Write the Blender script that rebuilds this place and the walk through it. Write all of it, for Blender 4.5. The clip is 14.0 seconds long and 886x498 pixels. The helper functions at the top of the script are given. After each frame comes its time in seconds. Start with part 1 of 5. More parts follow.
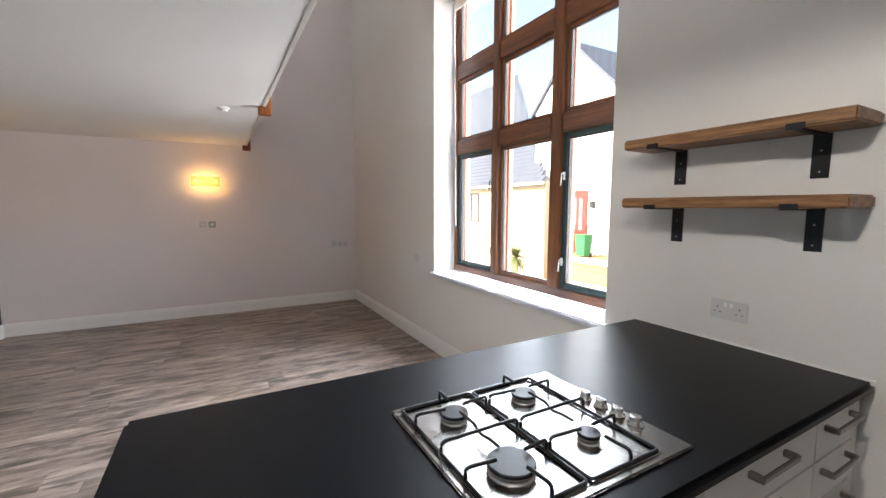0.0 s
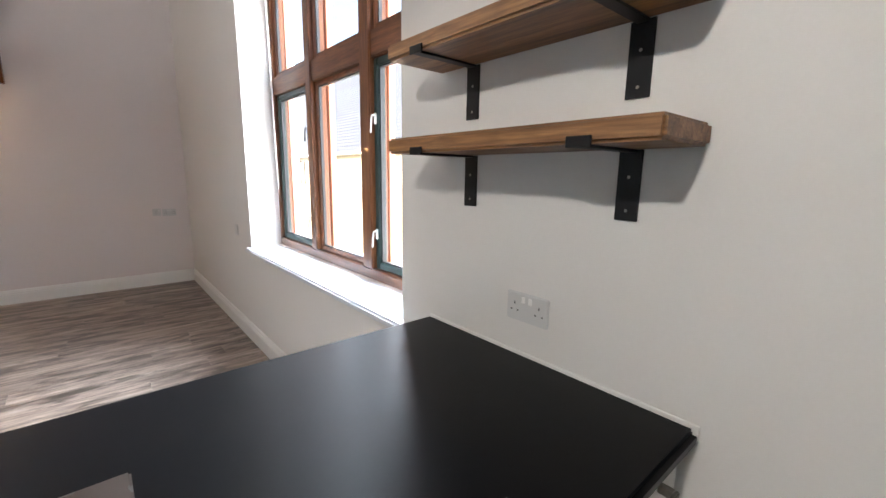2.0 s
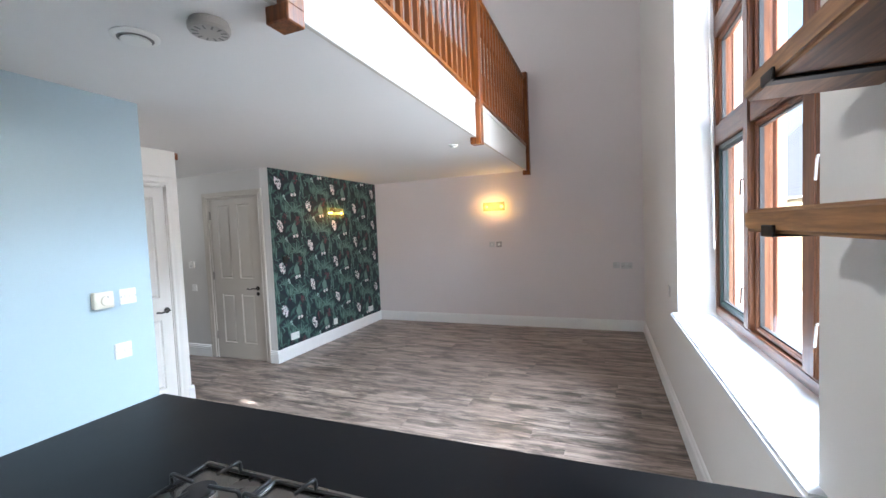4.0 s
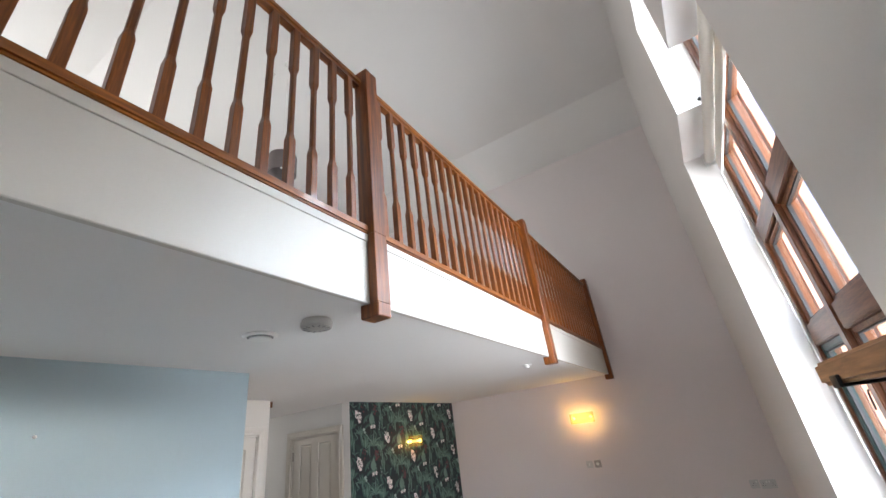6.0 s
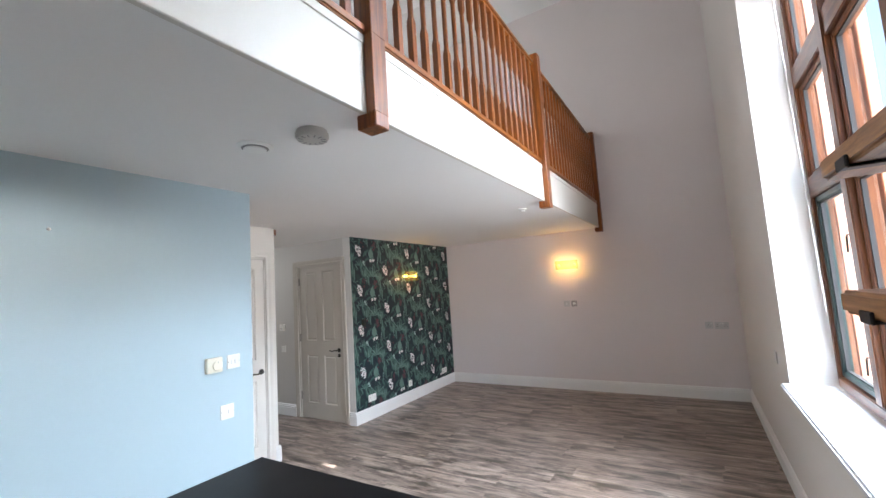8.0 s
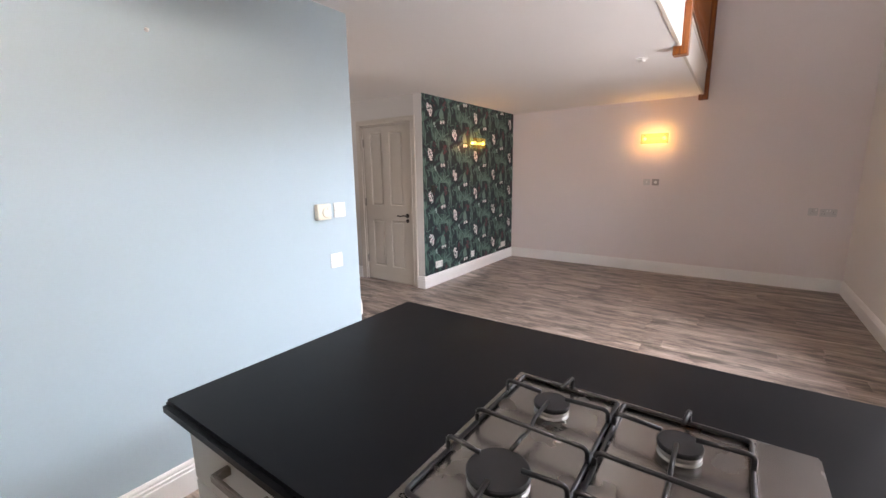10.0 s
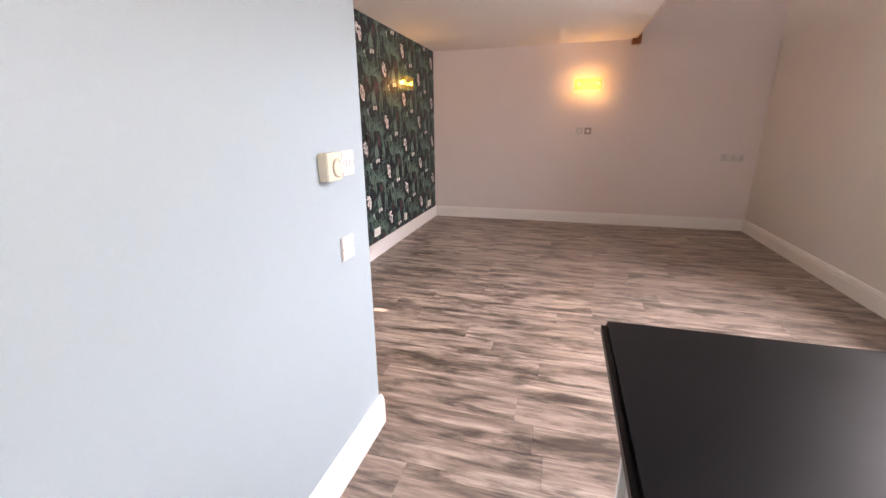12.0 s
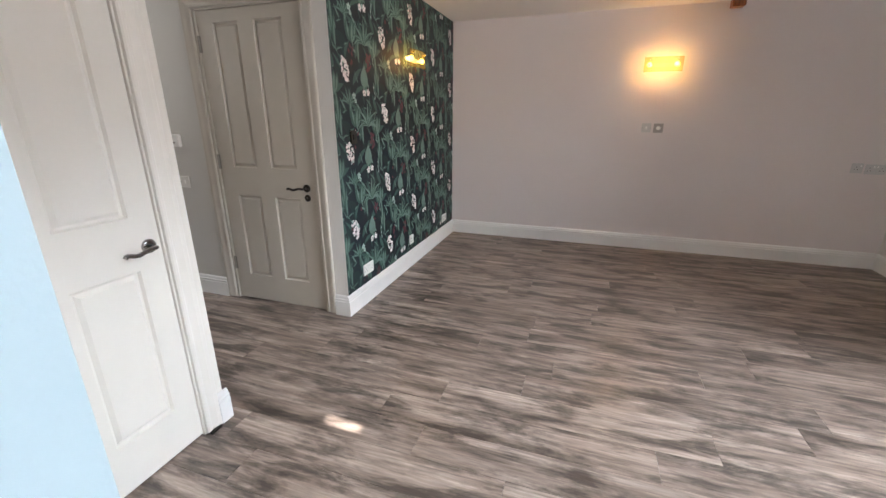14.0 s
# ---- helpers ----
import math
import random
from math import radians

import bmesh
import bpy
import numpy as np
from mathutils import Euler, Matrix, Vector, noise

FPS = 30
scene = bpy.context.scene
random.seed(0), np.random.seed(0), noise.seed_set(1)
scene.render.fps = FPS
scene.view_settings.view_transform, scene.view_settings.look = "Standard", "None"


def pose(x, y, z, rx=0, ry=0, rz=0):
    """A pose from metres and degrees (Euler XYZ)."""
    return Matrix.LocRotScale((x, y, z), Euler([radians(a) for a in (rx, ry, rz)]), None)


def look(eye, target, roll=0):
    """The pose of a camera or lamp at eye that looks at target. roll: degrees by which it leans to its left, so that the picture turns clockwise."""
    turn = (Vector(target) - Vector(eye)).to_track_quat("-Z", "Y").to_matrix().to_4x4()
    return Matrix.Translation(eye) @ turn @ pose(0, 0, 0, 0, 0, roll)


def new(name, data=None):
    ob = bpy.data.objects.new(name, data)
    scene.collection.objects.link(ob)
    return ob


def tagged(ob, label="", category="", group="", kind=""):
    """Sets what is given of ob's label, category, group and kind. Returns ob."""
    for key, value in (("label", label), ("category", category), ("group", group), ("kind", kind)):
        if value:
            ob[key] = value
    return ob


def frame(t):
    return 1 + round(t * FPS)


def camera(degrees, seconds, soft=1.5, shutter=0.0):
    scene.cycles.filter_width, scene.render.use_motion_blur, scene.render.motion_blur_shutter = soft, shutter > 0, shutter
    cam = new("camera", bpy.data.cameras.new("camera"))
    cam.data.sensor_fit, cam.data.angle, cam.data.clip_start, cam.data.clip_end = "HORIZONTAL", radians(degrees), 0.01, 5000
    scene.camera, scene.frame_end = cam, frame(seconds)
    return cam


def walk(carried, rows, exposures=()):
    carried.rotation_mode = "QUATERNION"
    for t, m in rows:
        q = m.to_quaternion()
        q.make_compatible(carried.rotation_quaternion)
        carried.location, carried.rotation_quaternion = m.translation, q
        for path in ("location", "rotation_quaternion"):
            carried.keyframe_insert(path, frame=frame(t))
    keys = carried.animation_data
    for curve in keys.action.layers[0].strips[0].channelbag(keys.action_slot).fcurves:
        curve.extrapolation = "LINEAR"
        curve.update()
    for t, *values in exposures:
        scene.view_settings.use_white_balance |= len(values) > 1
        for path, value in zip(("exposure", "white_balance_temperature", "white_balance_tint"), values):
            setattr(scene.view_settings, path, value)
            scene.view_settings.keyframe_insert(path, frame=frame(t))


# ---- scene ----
cam = camera(94.9, 14.0)
PATH = [
    (0, (0.205, 0.152, 1.482), (1.166, 1.894, 1.276), 0.1),
    (0.5, (0.413, 0.176, 1.466), (1.597, 1.767, 1.208), 0.1),
    (1, (0.694, 0.214, 1.444), (2.016, 1.68, 1.122), -0.0),
    (1.5, (0.923, 0.321, 1.431), (2.309, 1.721, 1.086), 0.4),
    (2, (1.188, 0.364, 1.419), (2.469, 1.857, 1.059), 0.8),
    (2.5, (1.412, 0.381, 1.429), (2.393, 2.085, 1.064), 1.3),
    (3, (1.519, 0.482, 1.43), (1.993, 2.393, 1.076), 0.8),
    (3.5, (1.538, 0.483, 1.473), (1.335, 2.45, 1.178), -0.6),
    (3.6, (1.566, 0.481, 1.475), (1.226, 2.433, 1.205), -1.0),
    (4, (1.619, 0.423, 1.511), (0.881, 2.279, 1.412), -2.4),
    (4.2, (1.634, 0.403, 1.546), (0.797, 2.22, 1.577), -3.3),
    (6.3, (1.698, 0.279, 1.739), (0.824, 1.851, 2.613), -7.6),
    (6.5, (1.699, 0.279, 1.734), (0.816, 1.855, 2.594), -7.5),
    (7, (1.698, 0.284, 1.712), (0.77, 1.9, 2.439), -6.7),
    (7.5, (1.671, 0.313, 1.657), (0.687, 1.987, 2.136), -5.3),
    (8, (1.645, 0.343, 1.577), (0.617, 2.047, 1.772), -3.7),
    (8.5, (1.631, 0.35, 1.497), (0.563, 2.04, 1.448), -2.0),
    (9, (1.545, 0.325, 1.472), (0.412, 1.961, 1.264), -0.6),
    (9.2, (1.454, 0.306, 1.457), (0.292, 1.914, 1.204), -0.1),
    (11.3, (0.209, 0.262, 1.37), (-0.696, 1.966, 0.843), 0.4),
    (11.5, (0.087, 0.344, 1.353), (-0.72, 2.093, 0.814), 0.0),
    (12, (-0.157, 0.58, 1.33), (-0.693, 2.417, 0.748), -0.6),
    (12.5, (-0.352, 0.849, 1.33), (-0.667, 2.731, 0.731), -0.8),
    (13, (-0.418, 1.188, 1.319), (-0.649, 3.084, 0.723), -0.3),
    (13.2, (-0.419, 1.328, 1.308), (-0.665, 3.225, 0.724), -0.2),
    (13.5, (-0.466, 1.533, 1.318), (-0.768, 3.421, 0.729), -0.0),
    (13.6, (-0.479, 1.603, 1.322), (-0.825, 3.481, 0.727), 0.1),
    (13.8, (-0.508, 1.738, 1.322), (-0.969, 3.591, 0.724), -0.1),
    (14, (-0.526, 1.846, 1.341), (-1.141, 3.647, 0.725), 0.0),
]
walk(cam, [(t, look(eye, target, roll)) for t, eye, target, roll in PATH],
     [(0.0, 2.2, 6300, 11), (1.0, 2.3, 6350, 12), (2.0, 2.45, 6250, 11), (2.5, 2.52, 5950, 8), (3.0, 2.65, 5650, 6), (3.5, 2.62, 5600, 6), (4.0, 2.42, 5750, 8), (6.5, 2.2, 6150, 10), (8.0, 2.28, 6050, 10),
      (9.0, 2.35, 6500, 15), (9.5, 2.35, 6600, 17), (11.3, 2.6, 7350, 27), (12.0, 2.42, 7450, 28), (12.5, 2.3, 7500, 28), (13.0, 2.2, 6850, 18), (13.5, 2.2, 6850, 16), (14.0, 2.3, 6400, 11)])

# ---- world, sun, lights ----
W, FY, CZ = 2.11, 6.487, 2.31          # window wall, far wall, ceiling under the loft
WP, BL, BLY = -1.995, -0.888, 2.015    # papered wall, blue wall and its end
LX = 0.615                             # loft edge
TOPZ = 6.3

world = bpy.data.worlds.new("world")
scene.world = world
world.use_nodes = True
wn = world.node_tree.nodes
sky = wn.new("ShaderNodeTexSky")
sky.sky_type, sky.sun_disc = "NISHITA", False
sky.dust_density, sky.air_density, sky.ozone_density = 7.0, 1.0, 0.4
sky.sun_elevation, sky.sun_rotation = radians(34), radians(-92)
world.node_tree.links.new(sky.outputs[0], wn["Background"].inputs[0])
wn["Background"].inputs[1].default_value = 0.15


def lamp(name, kind, m, power, colour, size=0.1, size_y=None, angle=None):
    data = bpy.data.lights.new(name, kind)
    data.energy, data.color = power, colour
    if kind == "AREA":
        data.size = size
        if size_y:
            data.shape, data.size_y = "RECTANGLE", size_y
    elif kind == "SUN":
        data.angle = radians(angle)
    else:
        data.shadow_soft_size = size
    ob = new(name, data)
    ob.matrix_world = m
    return ob


SUN_FROM = Vector((-math.cos(radians(34)), 0.03, math.sin(radians(34))))
lamp("sun", "SUN", look(SUN_FROM * 30, (0, 0, 0)), 4.4, (1.0, 0.96, 0.90), angle=0.4)
# sky light falling in through the large window, and the light thrown back by the sunlit yard
lamp("window_sky", "AREA", look((5.2, 4.1, 6.0), (0.6, 3.6, 0.0)), 1560, (0.83, 0.92, 1.0), 9.0, 5.4)
lamp("window_yard", "AREA", look((6.0, 0.8, 0.2), (-0.8, 4.6, 2.0)), 265, (0.97, 0.97, 0.98), 4.5, 4.5)
# added fill lamp, out of view, that brightens the back of the loft
lamp("loft_fill", "AREA", look((-4.4, 1.2, 4.0), (-0.5, 1.6, 5.6)), 20, (1.0, 0.97, 0.92), 2.0, 1.4)
# added fill lamp that brightens the hallway from its unseen end; no fanlight is built
lamp("hall_fill", "AREA", look((-4.5, 3.55, 2.14), (-2.9, 3.45, 0.6)), 1.6, (1.0, 0.98, 0.95), 0.6, 0.18)
# recessed kitchen downlight by the loft edge, above the walker
kl = lamp("kitchen_light", "SPOT", pose(0.42, 0.42, 2.295), 18, (1.0, 0.93, 0.84), 0.045)
kl.data.spot_size, kl.data.spot_blend = radians(174), 0.2

# ---- materials ----


def material(name, colour, rough=0.6, metal=0.0, vary=0.05, scale=3.0, fine=120.0, bump=0.0, bump_scale=200.0, spec=0.5, coat=0.0):
    """A plain surface whose tone and gloss vary at two scales."""
    m = bpy.data.materials.new(name)
    m.use_nodes = True
    n, l = m.node_tree.nodes, m.node_tree.links
    b = n["Principled BSDF"]
    co = n.new("ShaderNodeTexCoord")
    big, small = n.new("ShaderNodeTexNoise"), n.new("ShaderNodeTexNoise")
    big.inputs["Scale"].default_value, small.inputs["Scale"].default_value = scale, fine
    big.inputs["Detail"].default_value = 5
    mixer = n.new("ShaderNodeMath")
    mixer.operation = "ADD"
    half = n.new("ShaderNodeMath")
    half.operation, half.inputs[1].default_value = "MULTIPLY", 0.35
    ramp = n.new("ShaderNodeMapRange")
    ramp.inputs[1].default_value, ramp.inputs[2].default_value = 0.35, 1.0
    ramp.inputs[3].default_value, ramp.inputs[4].default_value = 1 - vary, 1 + vary
    hue = n.new("ShaderNodeMix")
    hue.data_type, hue.blend_type = "RGBA", "MULTIPLY"
    hue.inputs[0].default_value = 1.0
    hue.inputs[6].default_value = (*colour, 1)
    for t in (big, small):
        l.new(co.outputs["Object"], t.inputs["Vector"])
    l.new(small.outputs[0], half.inputs[0])
    l.new(big.outputs[0], mixer.inputs[0])
    l.new(half.outputs[0], mixer.inputs[1])
    l.new(mixer.outputs[0], ramp.inputs[0])
    l.new(ramp.outputs[0], hue.inputs[7])
    l.new(hue.outputs[2], b.inputs["Base Color"])
    rr = n.new("ShaderNodeMapRange")
    rr.inputs[3].default_value, rr.inputs[4].default_value = max(0.02, rough * 0.88), min(1, rough * 1.12)
    l.new(big.outputs[0], rr.inputs[0])
    l.new(rr.outputs[0], b.inputs["Roughness"])
    b.inputs["Metallic"].default_value = metal
    b.inputs["Specular IOR Level"].default_value = spec
    b.inputs["Coat Weight"].default_value = coat
    if bump:
        tx, bp = n.new("ShaderNodeTexNoise"), n.new("ShaderNodeBump")
        tx.inputs["Scale"].default_value, tx.inputs["Detail"].default_value = bump_scale, 6
        bp.inputs["Strength"].default_value, bp.inputs["Distance"].default_value = bump, 0.002
        l.new(co.outputs["Object"], tx.inputs["Vector"])
        l.new(tx.outputs[0], bp.inputs["Height"])
        l.new(bp.outputs[0], b.inputs["Normal"])
    return m


def wood(name, dark, light, along="X", rough=0.5, density=9.0, stretch=14.0, bump=0.15, pieces=False, knots=False, coat=0.0, pale=None, figure=False):
    """Timber with grain along one axis; pieces shift the grain from board to board."""
    m = bpy.data.materials.new(name)
    m.use_nodes = True
    n, l = m.node_tree.nodes, m.node_tree.links
    b = n["Principled BSDF"]
    co, mp = n.new("ShaderNodeTexCoord"), n.new("ShaderNodeMapping")
    sc = [density, density, density]
    sc["XYZ".index(along)] = density / stretch
    mp.inputs["Scale"].default_value = sc
    l.new(co.outputs["Object"], mp.inputs["Vector"])
    info = n.new("ShaderNodeObjectInfo")
    if pieces:
        shift = n.new("ShaderNodeVectorMath")
        shift.operation = "MULTIPLY"
        shift.inputs[1].default_value = (37.0, 61.0, 23.0)
        l.new(info.outputs["Random"], shift.inputs[0])
        l.new(shift.outputs[0], mp.inputs["Location"])
    fine, broad = n.new("ShaderNodeTexNoise"), n.new("ShaderNodeTexNoise")
    fine.inputs["Scale"].default_value, fine.inputs["Detail"].default_value, fine.inputs["Roughness"].default_value = 2.2, 8, 0.65
    fine.inputs["Distortion"].default_value = 0.2 if figure else 0.6
    broad.inputs["Scale"].default_value, broad.inputs["Detail"].default_value = 0.7, 4
    broad.inputs["Distortion"].default_value = 0.4 if figure else 1.2
    l.new(mp.outputs[0], fine.inputs["Vector"])
    l.new(mp.outputs[0], broad.inputs["Vector"])
    mix = n.new("ShaderNodeMix")
    mix.inputs[0].default_value = 0.5
    l.new(fine.outputs[0], mix.inputs[2])
    l.new(broad.outputs[0], mix.inputs[3])
    ramp = n.new("ShaderNodeValToRGB")
    ramp.color_ramp.elements[0].position, ramp.color_ramp.elements[1].position = (0.33, 0.69) if figure else (0.38, 0.63)
    ramp.color_ramp.elements[0].color, ramp.color_ramp.elements[1].color = (*dark, 1), (*light, 1)
    if pale:
        e = ramp.color_ramp.elements.new(0.52)
        e.color = (*pale, 1)
    l.new(mix.outputs[0], ramp.inputs[0])
    out = ramp.outputs[0]
    hair, hr, hm = n.new("ShaderNodeTexNoise"), n.new("ShaderNodeMapRange"), n.new("ShaderNodeMix")
    hair.inputs["Scale"].default_value, hair.inputs["Detail"].default_value = 9.0, 4
    hr.inputs[1].default_value, hr.inputs[2].default_value, hr.inputs[3].default_value, hr.inputs[4].default_value = 0.32, 0.68, 0.74, 1.18
    hm.data_type, hm.blend_type = "RGBA", "MULTIPLY"
    hm.inputs[0].default_value = 1.0
    l.new(mp.outputs[0], hair.inputs["Vector"])
    l.new(hair.outputs[0], hr.inputs[0])
    l.new(out, hm.inputs[6])
    l.new(hr.outputs[0], hm.inputs[7])
    out = hm.outputs[2]
    if figure:
        # arched grain lines, and dark weathered blotches
        rings, rs, rm = n.new("ShaderNodeMath"), n.new("ShaderNodeMath"), n.new("ShaderNodeMapRange")
        rings.operation, rings.inputs[1].default_value = "MULTIPLY", 60.0
        rs.operation = "SINE"
        rm.inputs[1].default_value, rm.inputs[2].default_value, rm.inputs[3].default_value, rm.inputs[4].default_value = -1.0, 0.6, 0.80, 1.06
        mp2, blot, br = n.new("ShaderNodeMapping"), n.new("ShaderNodeTexNoise"), n.new("ShaderNodeMapRange")
        flow = n.new("ShaderNodeTexNoise")
        flow.inputs["Scale"].default_value, flow.inputs["Detail"].default_value = 0.55, 1.0
        l.new(mp.outputs[0], flow.inputs["Vector"])
        l.new(flow.outputs[0], rings.inputs[0])
        l.new(rings.outputs[0], rs.inputs[0])
        l.new(rs.outputs[0], rm.inputs[0])
        mp2.inputs["Scale"].default_value = (2.6, 10.0, 10.0)
        l.new(co.outputs["Object"], mp2.inputs["Vector"])
        if pieces:
            l.new(shift.outputs[0], mp2.inputs["Location"])
        blot.inputs["Scale"].default_value, blot.inputs["Detail"].default_value, blot.inputs["Roughness"].default_value, blot.inputs["Distortion"].default_value = 1.0, 7, 0.66, 0.35
        br.inputs[1].default_value, br.inputs[2].default_value, br.inputs[3].default_value, br.inputs[4].default_value = 0.46, 0.61, 1.14, 0.34
        l.new(mp2.outputs[0], blot.inputs["Vector"])
        l.new(blot.outputs[0], br.inputs[0])
        for f in (rm, br):
            x = n.new("ShaderNodeMix")
            x.data_type, x.blend_type = "RGBA", "MULTIPLY"
            x.inputs[0].default_value = 1.0
            l.new(out, x.inputs[6])
            l.new(f.outputs[0], x.inputs[7])
            out = x.outputs[2]
    if knots:
        vo, kr, km = n.new("ShaderNodeTexVoronoi"), n.new("ShaderNodeMapRange"), n.new("ShaderNodeMix")
        vo.inputs["Scale"].default_value = 0.33
        kr.inputs[1].default_value, kr.inputs[2].default_value = 0.03, 0.16
        kr.inputs[3].default_value, kr.inputs[4].default_value = 0.5, 1.0
        km.data_type, km.blend_type = "RGBA", "MULTIPLY"
        km.inputs[0].default_value = 1.0
        l.new(mp.outputs[0], vo.inputs["Vector"])
        l.new(vo.outputs["Distance"], kr.inputs[0])
        l.new(out, km.inputs[6])
        l.new(kr.outputs[0], km.inputs[7])
        out = km.outputs[2]
    if pieces:
        tr, tm = n.new("ShaderNodeMapRange"), n.new("ShaderNodeMix")
        tr.inputs[3].default_value, tr.inputs[4].default_value = 0.90, 1.08
        tm.data_type, tm.blend_type = "RGBA", "MULTIPLY"
        tm.inputs[0].default_value = 1.0
        l.new(info.outputs["Random"], tr.inputs[0])
        l.new(out, tm.inputs[6])
        l.new(tr.outputs[0], tm.inputs[7])
        out = tm.outputs[2]
    l.new(out, b.inputs["Base Color"])
    rr = n.new("ShaderNodeMapRange")
    rr.inputs[3].default_value, rr.inputs[4].default_value = rough * 1.2, rough * 0.85
    l.new(fine.outputs[0], rr.inputs[0])
    l.new(rr.outputs[0], b.inputs["Roughness"])
    b.inputs["Coat Weight"].default_value = coat
    bp = n.new("ShaderNodeBump")
    bp.inputs["Strength"].default_value, bp.inputs["Distance"].default_value = bump, 0.001
    l.new(fine.outputs[0], bp.inputs["Height"])
    l.new(bp.outputs[0], b.inputs["Normal"])
    return m


def glow(name, colour, strength, base=(0.9, 0.8, 0.6)):
    m = bpy.data.materials.new(name)
    m.use_nodes = True
    b = m.node_tree.nodes["Principled BSDF"]
    b.inputs["Base Color"].default_value = (*base, 1)
    b.inputs["Emission Color"].default_value = (*colour, 1)
    b.inputs["Emission Strength"].default_value = strength
    return m


def lit_glass(name, colour, strength, tint, cloud):
    """Thin frosted glass with a lamp behind it: partly clear, partly glowing."""
    m = bpy.data.materials.new(name)
    m.use_nodes = True
    n, l = m.node_tree.nodes, m.node_tree.links
    n.remove(n["Principled BSDF"])
    clear, em, mix = n.new("ShaderNodeBsdfTransparent"), n.new("ShaderNodeEmission"), n.new("ShaderNodeMixShader")
    clear.inputs[0].default_value = (*tint, 1)
    em.inputs[0].default_value, em.inputs[1].default_value = (*colour, 1), strength
    mix.inputs[0].default_value = cloud
    l.new(clear.outputs[0], mix.inputs[1])
    l.new(em.outputs[0], mix.inputs[2])
    l.new(mix.outputs[0], n["Material Output"].inputs[0])
    return m


def glass(name, tint=(1, 1, 1), rough=0.0):
    """Clear glazing: see-through, with more gloss at a slant."""
    m = bpy.data.materials.new(name)
    m.use_nodes = True
    n, l = m.node_tree.nodes, m.node_tree.links
    n.remove(n["Principled BSDF"])
    clear, gloss, mix, lw = n.new("ShaderNodeBsdfTransparent"), n.new("ShaderNodeBsdfGlossy"), n.new("ShaderNodeMixShader"), n.new("ShaderNodeLayerWeight")
    power, amount = n.new("ShaderNodeMath"), n.new("ShaderNodeMath")
    power.operation, power.inputs[1].default_value = "POWER", 4.0
    amount.operation, amount.inputs[1].default_value, amount.inputs[2].default_value = "MULTIPLY_ADD", 0.35, 0.02
    lw.inputs[0].default_value = 0.5
    clear.inputs[0].default_value = (*tint, 1)
    gloss.inputs["Roughness"].default_value = rough + 0.01
    l.new(lw.outputs["Facing"], power.inputs[0])
    l.new(power.outputs[0], amount.inputs[0])
    l.new(amount.outputs[0], mix.inputs[0])
    l.new(clear.outputs[0], mix.inputs[1])
    l.new(gloss.outputs[0], mix.inputs[2])
    l.new(mix.outputs[0], n["Material Output"].inputs[0])
    return m


M_PINK = material("pale_lilac_plaster", (0.73, 0.672, 0.66), 0.75, vary=0.03, scale=1.2, bump=0.12, bump_scale=160)
M_WALL = material("off_white_plaster", (0.70, 0.675, 0.645), 0.7, vary=0.03, scale=1.0, bump=0.12, bump_scale=160)
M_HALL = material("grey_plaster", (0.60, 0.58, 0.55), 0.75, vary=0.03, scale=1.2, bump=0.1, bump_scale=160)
M_BLUE = material("pale_blue_plaster", (0.40, 0.50, 0.55), 0.62, vary=0.03, scale=1.0, bump=0.14, bump_scale=140)
M_CEIL = material("white_ceiling_paint", (0.78, 0.765, 0.745), 0.8, vary=0.025, scale=0.9, bump=0.08, bump_scale=120)
M_TRIM = material("white_gloss_paint", (0.80, 0.79, 0.77), 0.35, vary=0.025, scale=6, bump=0.03, bump_scale=60)
M_FASCIA = material("cream_satin_fascia_paint", (0.58, 0.545, 0.49), 0.45, vary=0.03, scale=3, bump=0.04, bump_scale=60)
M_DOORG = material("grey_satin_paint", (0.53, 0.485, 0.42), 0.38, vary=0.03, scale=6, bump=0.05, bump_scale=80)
M_DOORW = material("cream_satin_paint", (0.80, 0.76, 0.70), 0.4, vary=0.02, scale=6, bump=0.03, bump_scale=80)
M_SILL = material("white_sill_paint", (0.60, 0.62, 0.65), 0.3, vary=0.03, scale=4, bump=0.03, bump_scale=60)
M_FLOOR = wood("grey_brown_vinyl_plank", (0.125, 0.092, 0.074), (0.51, 0.418, 0.356), "X", 0.33, 13.0, 13.0, 0.3, pieces=True, knots=True, pale=(0.31, 0.238, 0.198), figure=True)
M_RAIL = wood("varnished_red_oak", (0.085, 0.019, 0.0025), (0.31, 0.092, 0.012), "Z", 0.38, 22, 18, 0.06, coat=0.1)
M_RAILY = wood("varnished_red_oak_rail", (0.095, 0.022, 0.003), (0.34, 0.108, 0.015), "Y", 0.36, 22, 18, 0.06, coat=0.15)
M_WIN = wood("stained_hardwood_upright", (0.095, 0.031, 0.010), (0.23, 0.083, 0.028), "Z", 0.38, 18, 16, 0.06, coat=0.15)
M_WINY = wood("stained_hardwood_cross", (0.095, 0.031, 0.010), (0.23, 0.083, 0.028), "Y", 0.38, 18, 16, 0.06, coat=0.15)
M_SHELF = wood("brown_waxed_pine", (0.085, 0.038, 0.014), (0.34, 0.172, 0.068), "Y", 0.42, 22, 16, 0.12, pale=(0.215, 0.102, 0.039))
M_TOP = material("black_matt_laminate", (0.003, 0.0034, 0.0045), 0.35, vary=0.12, scale=5, fine=300, spec=0.13)
M_UNIT = material("white_cabinet_laminate", (0.70, 0.69, 0.66), 0.4, vary=0.02, scale=4)
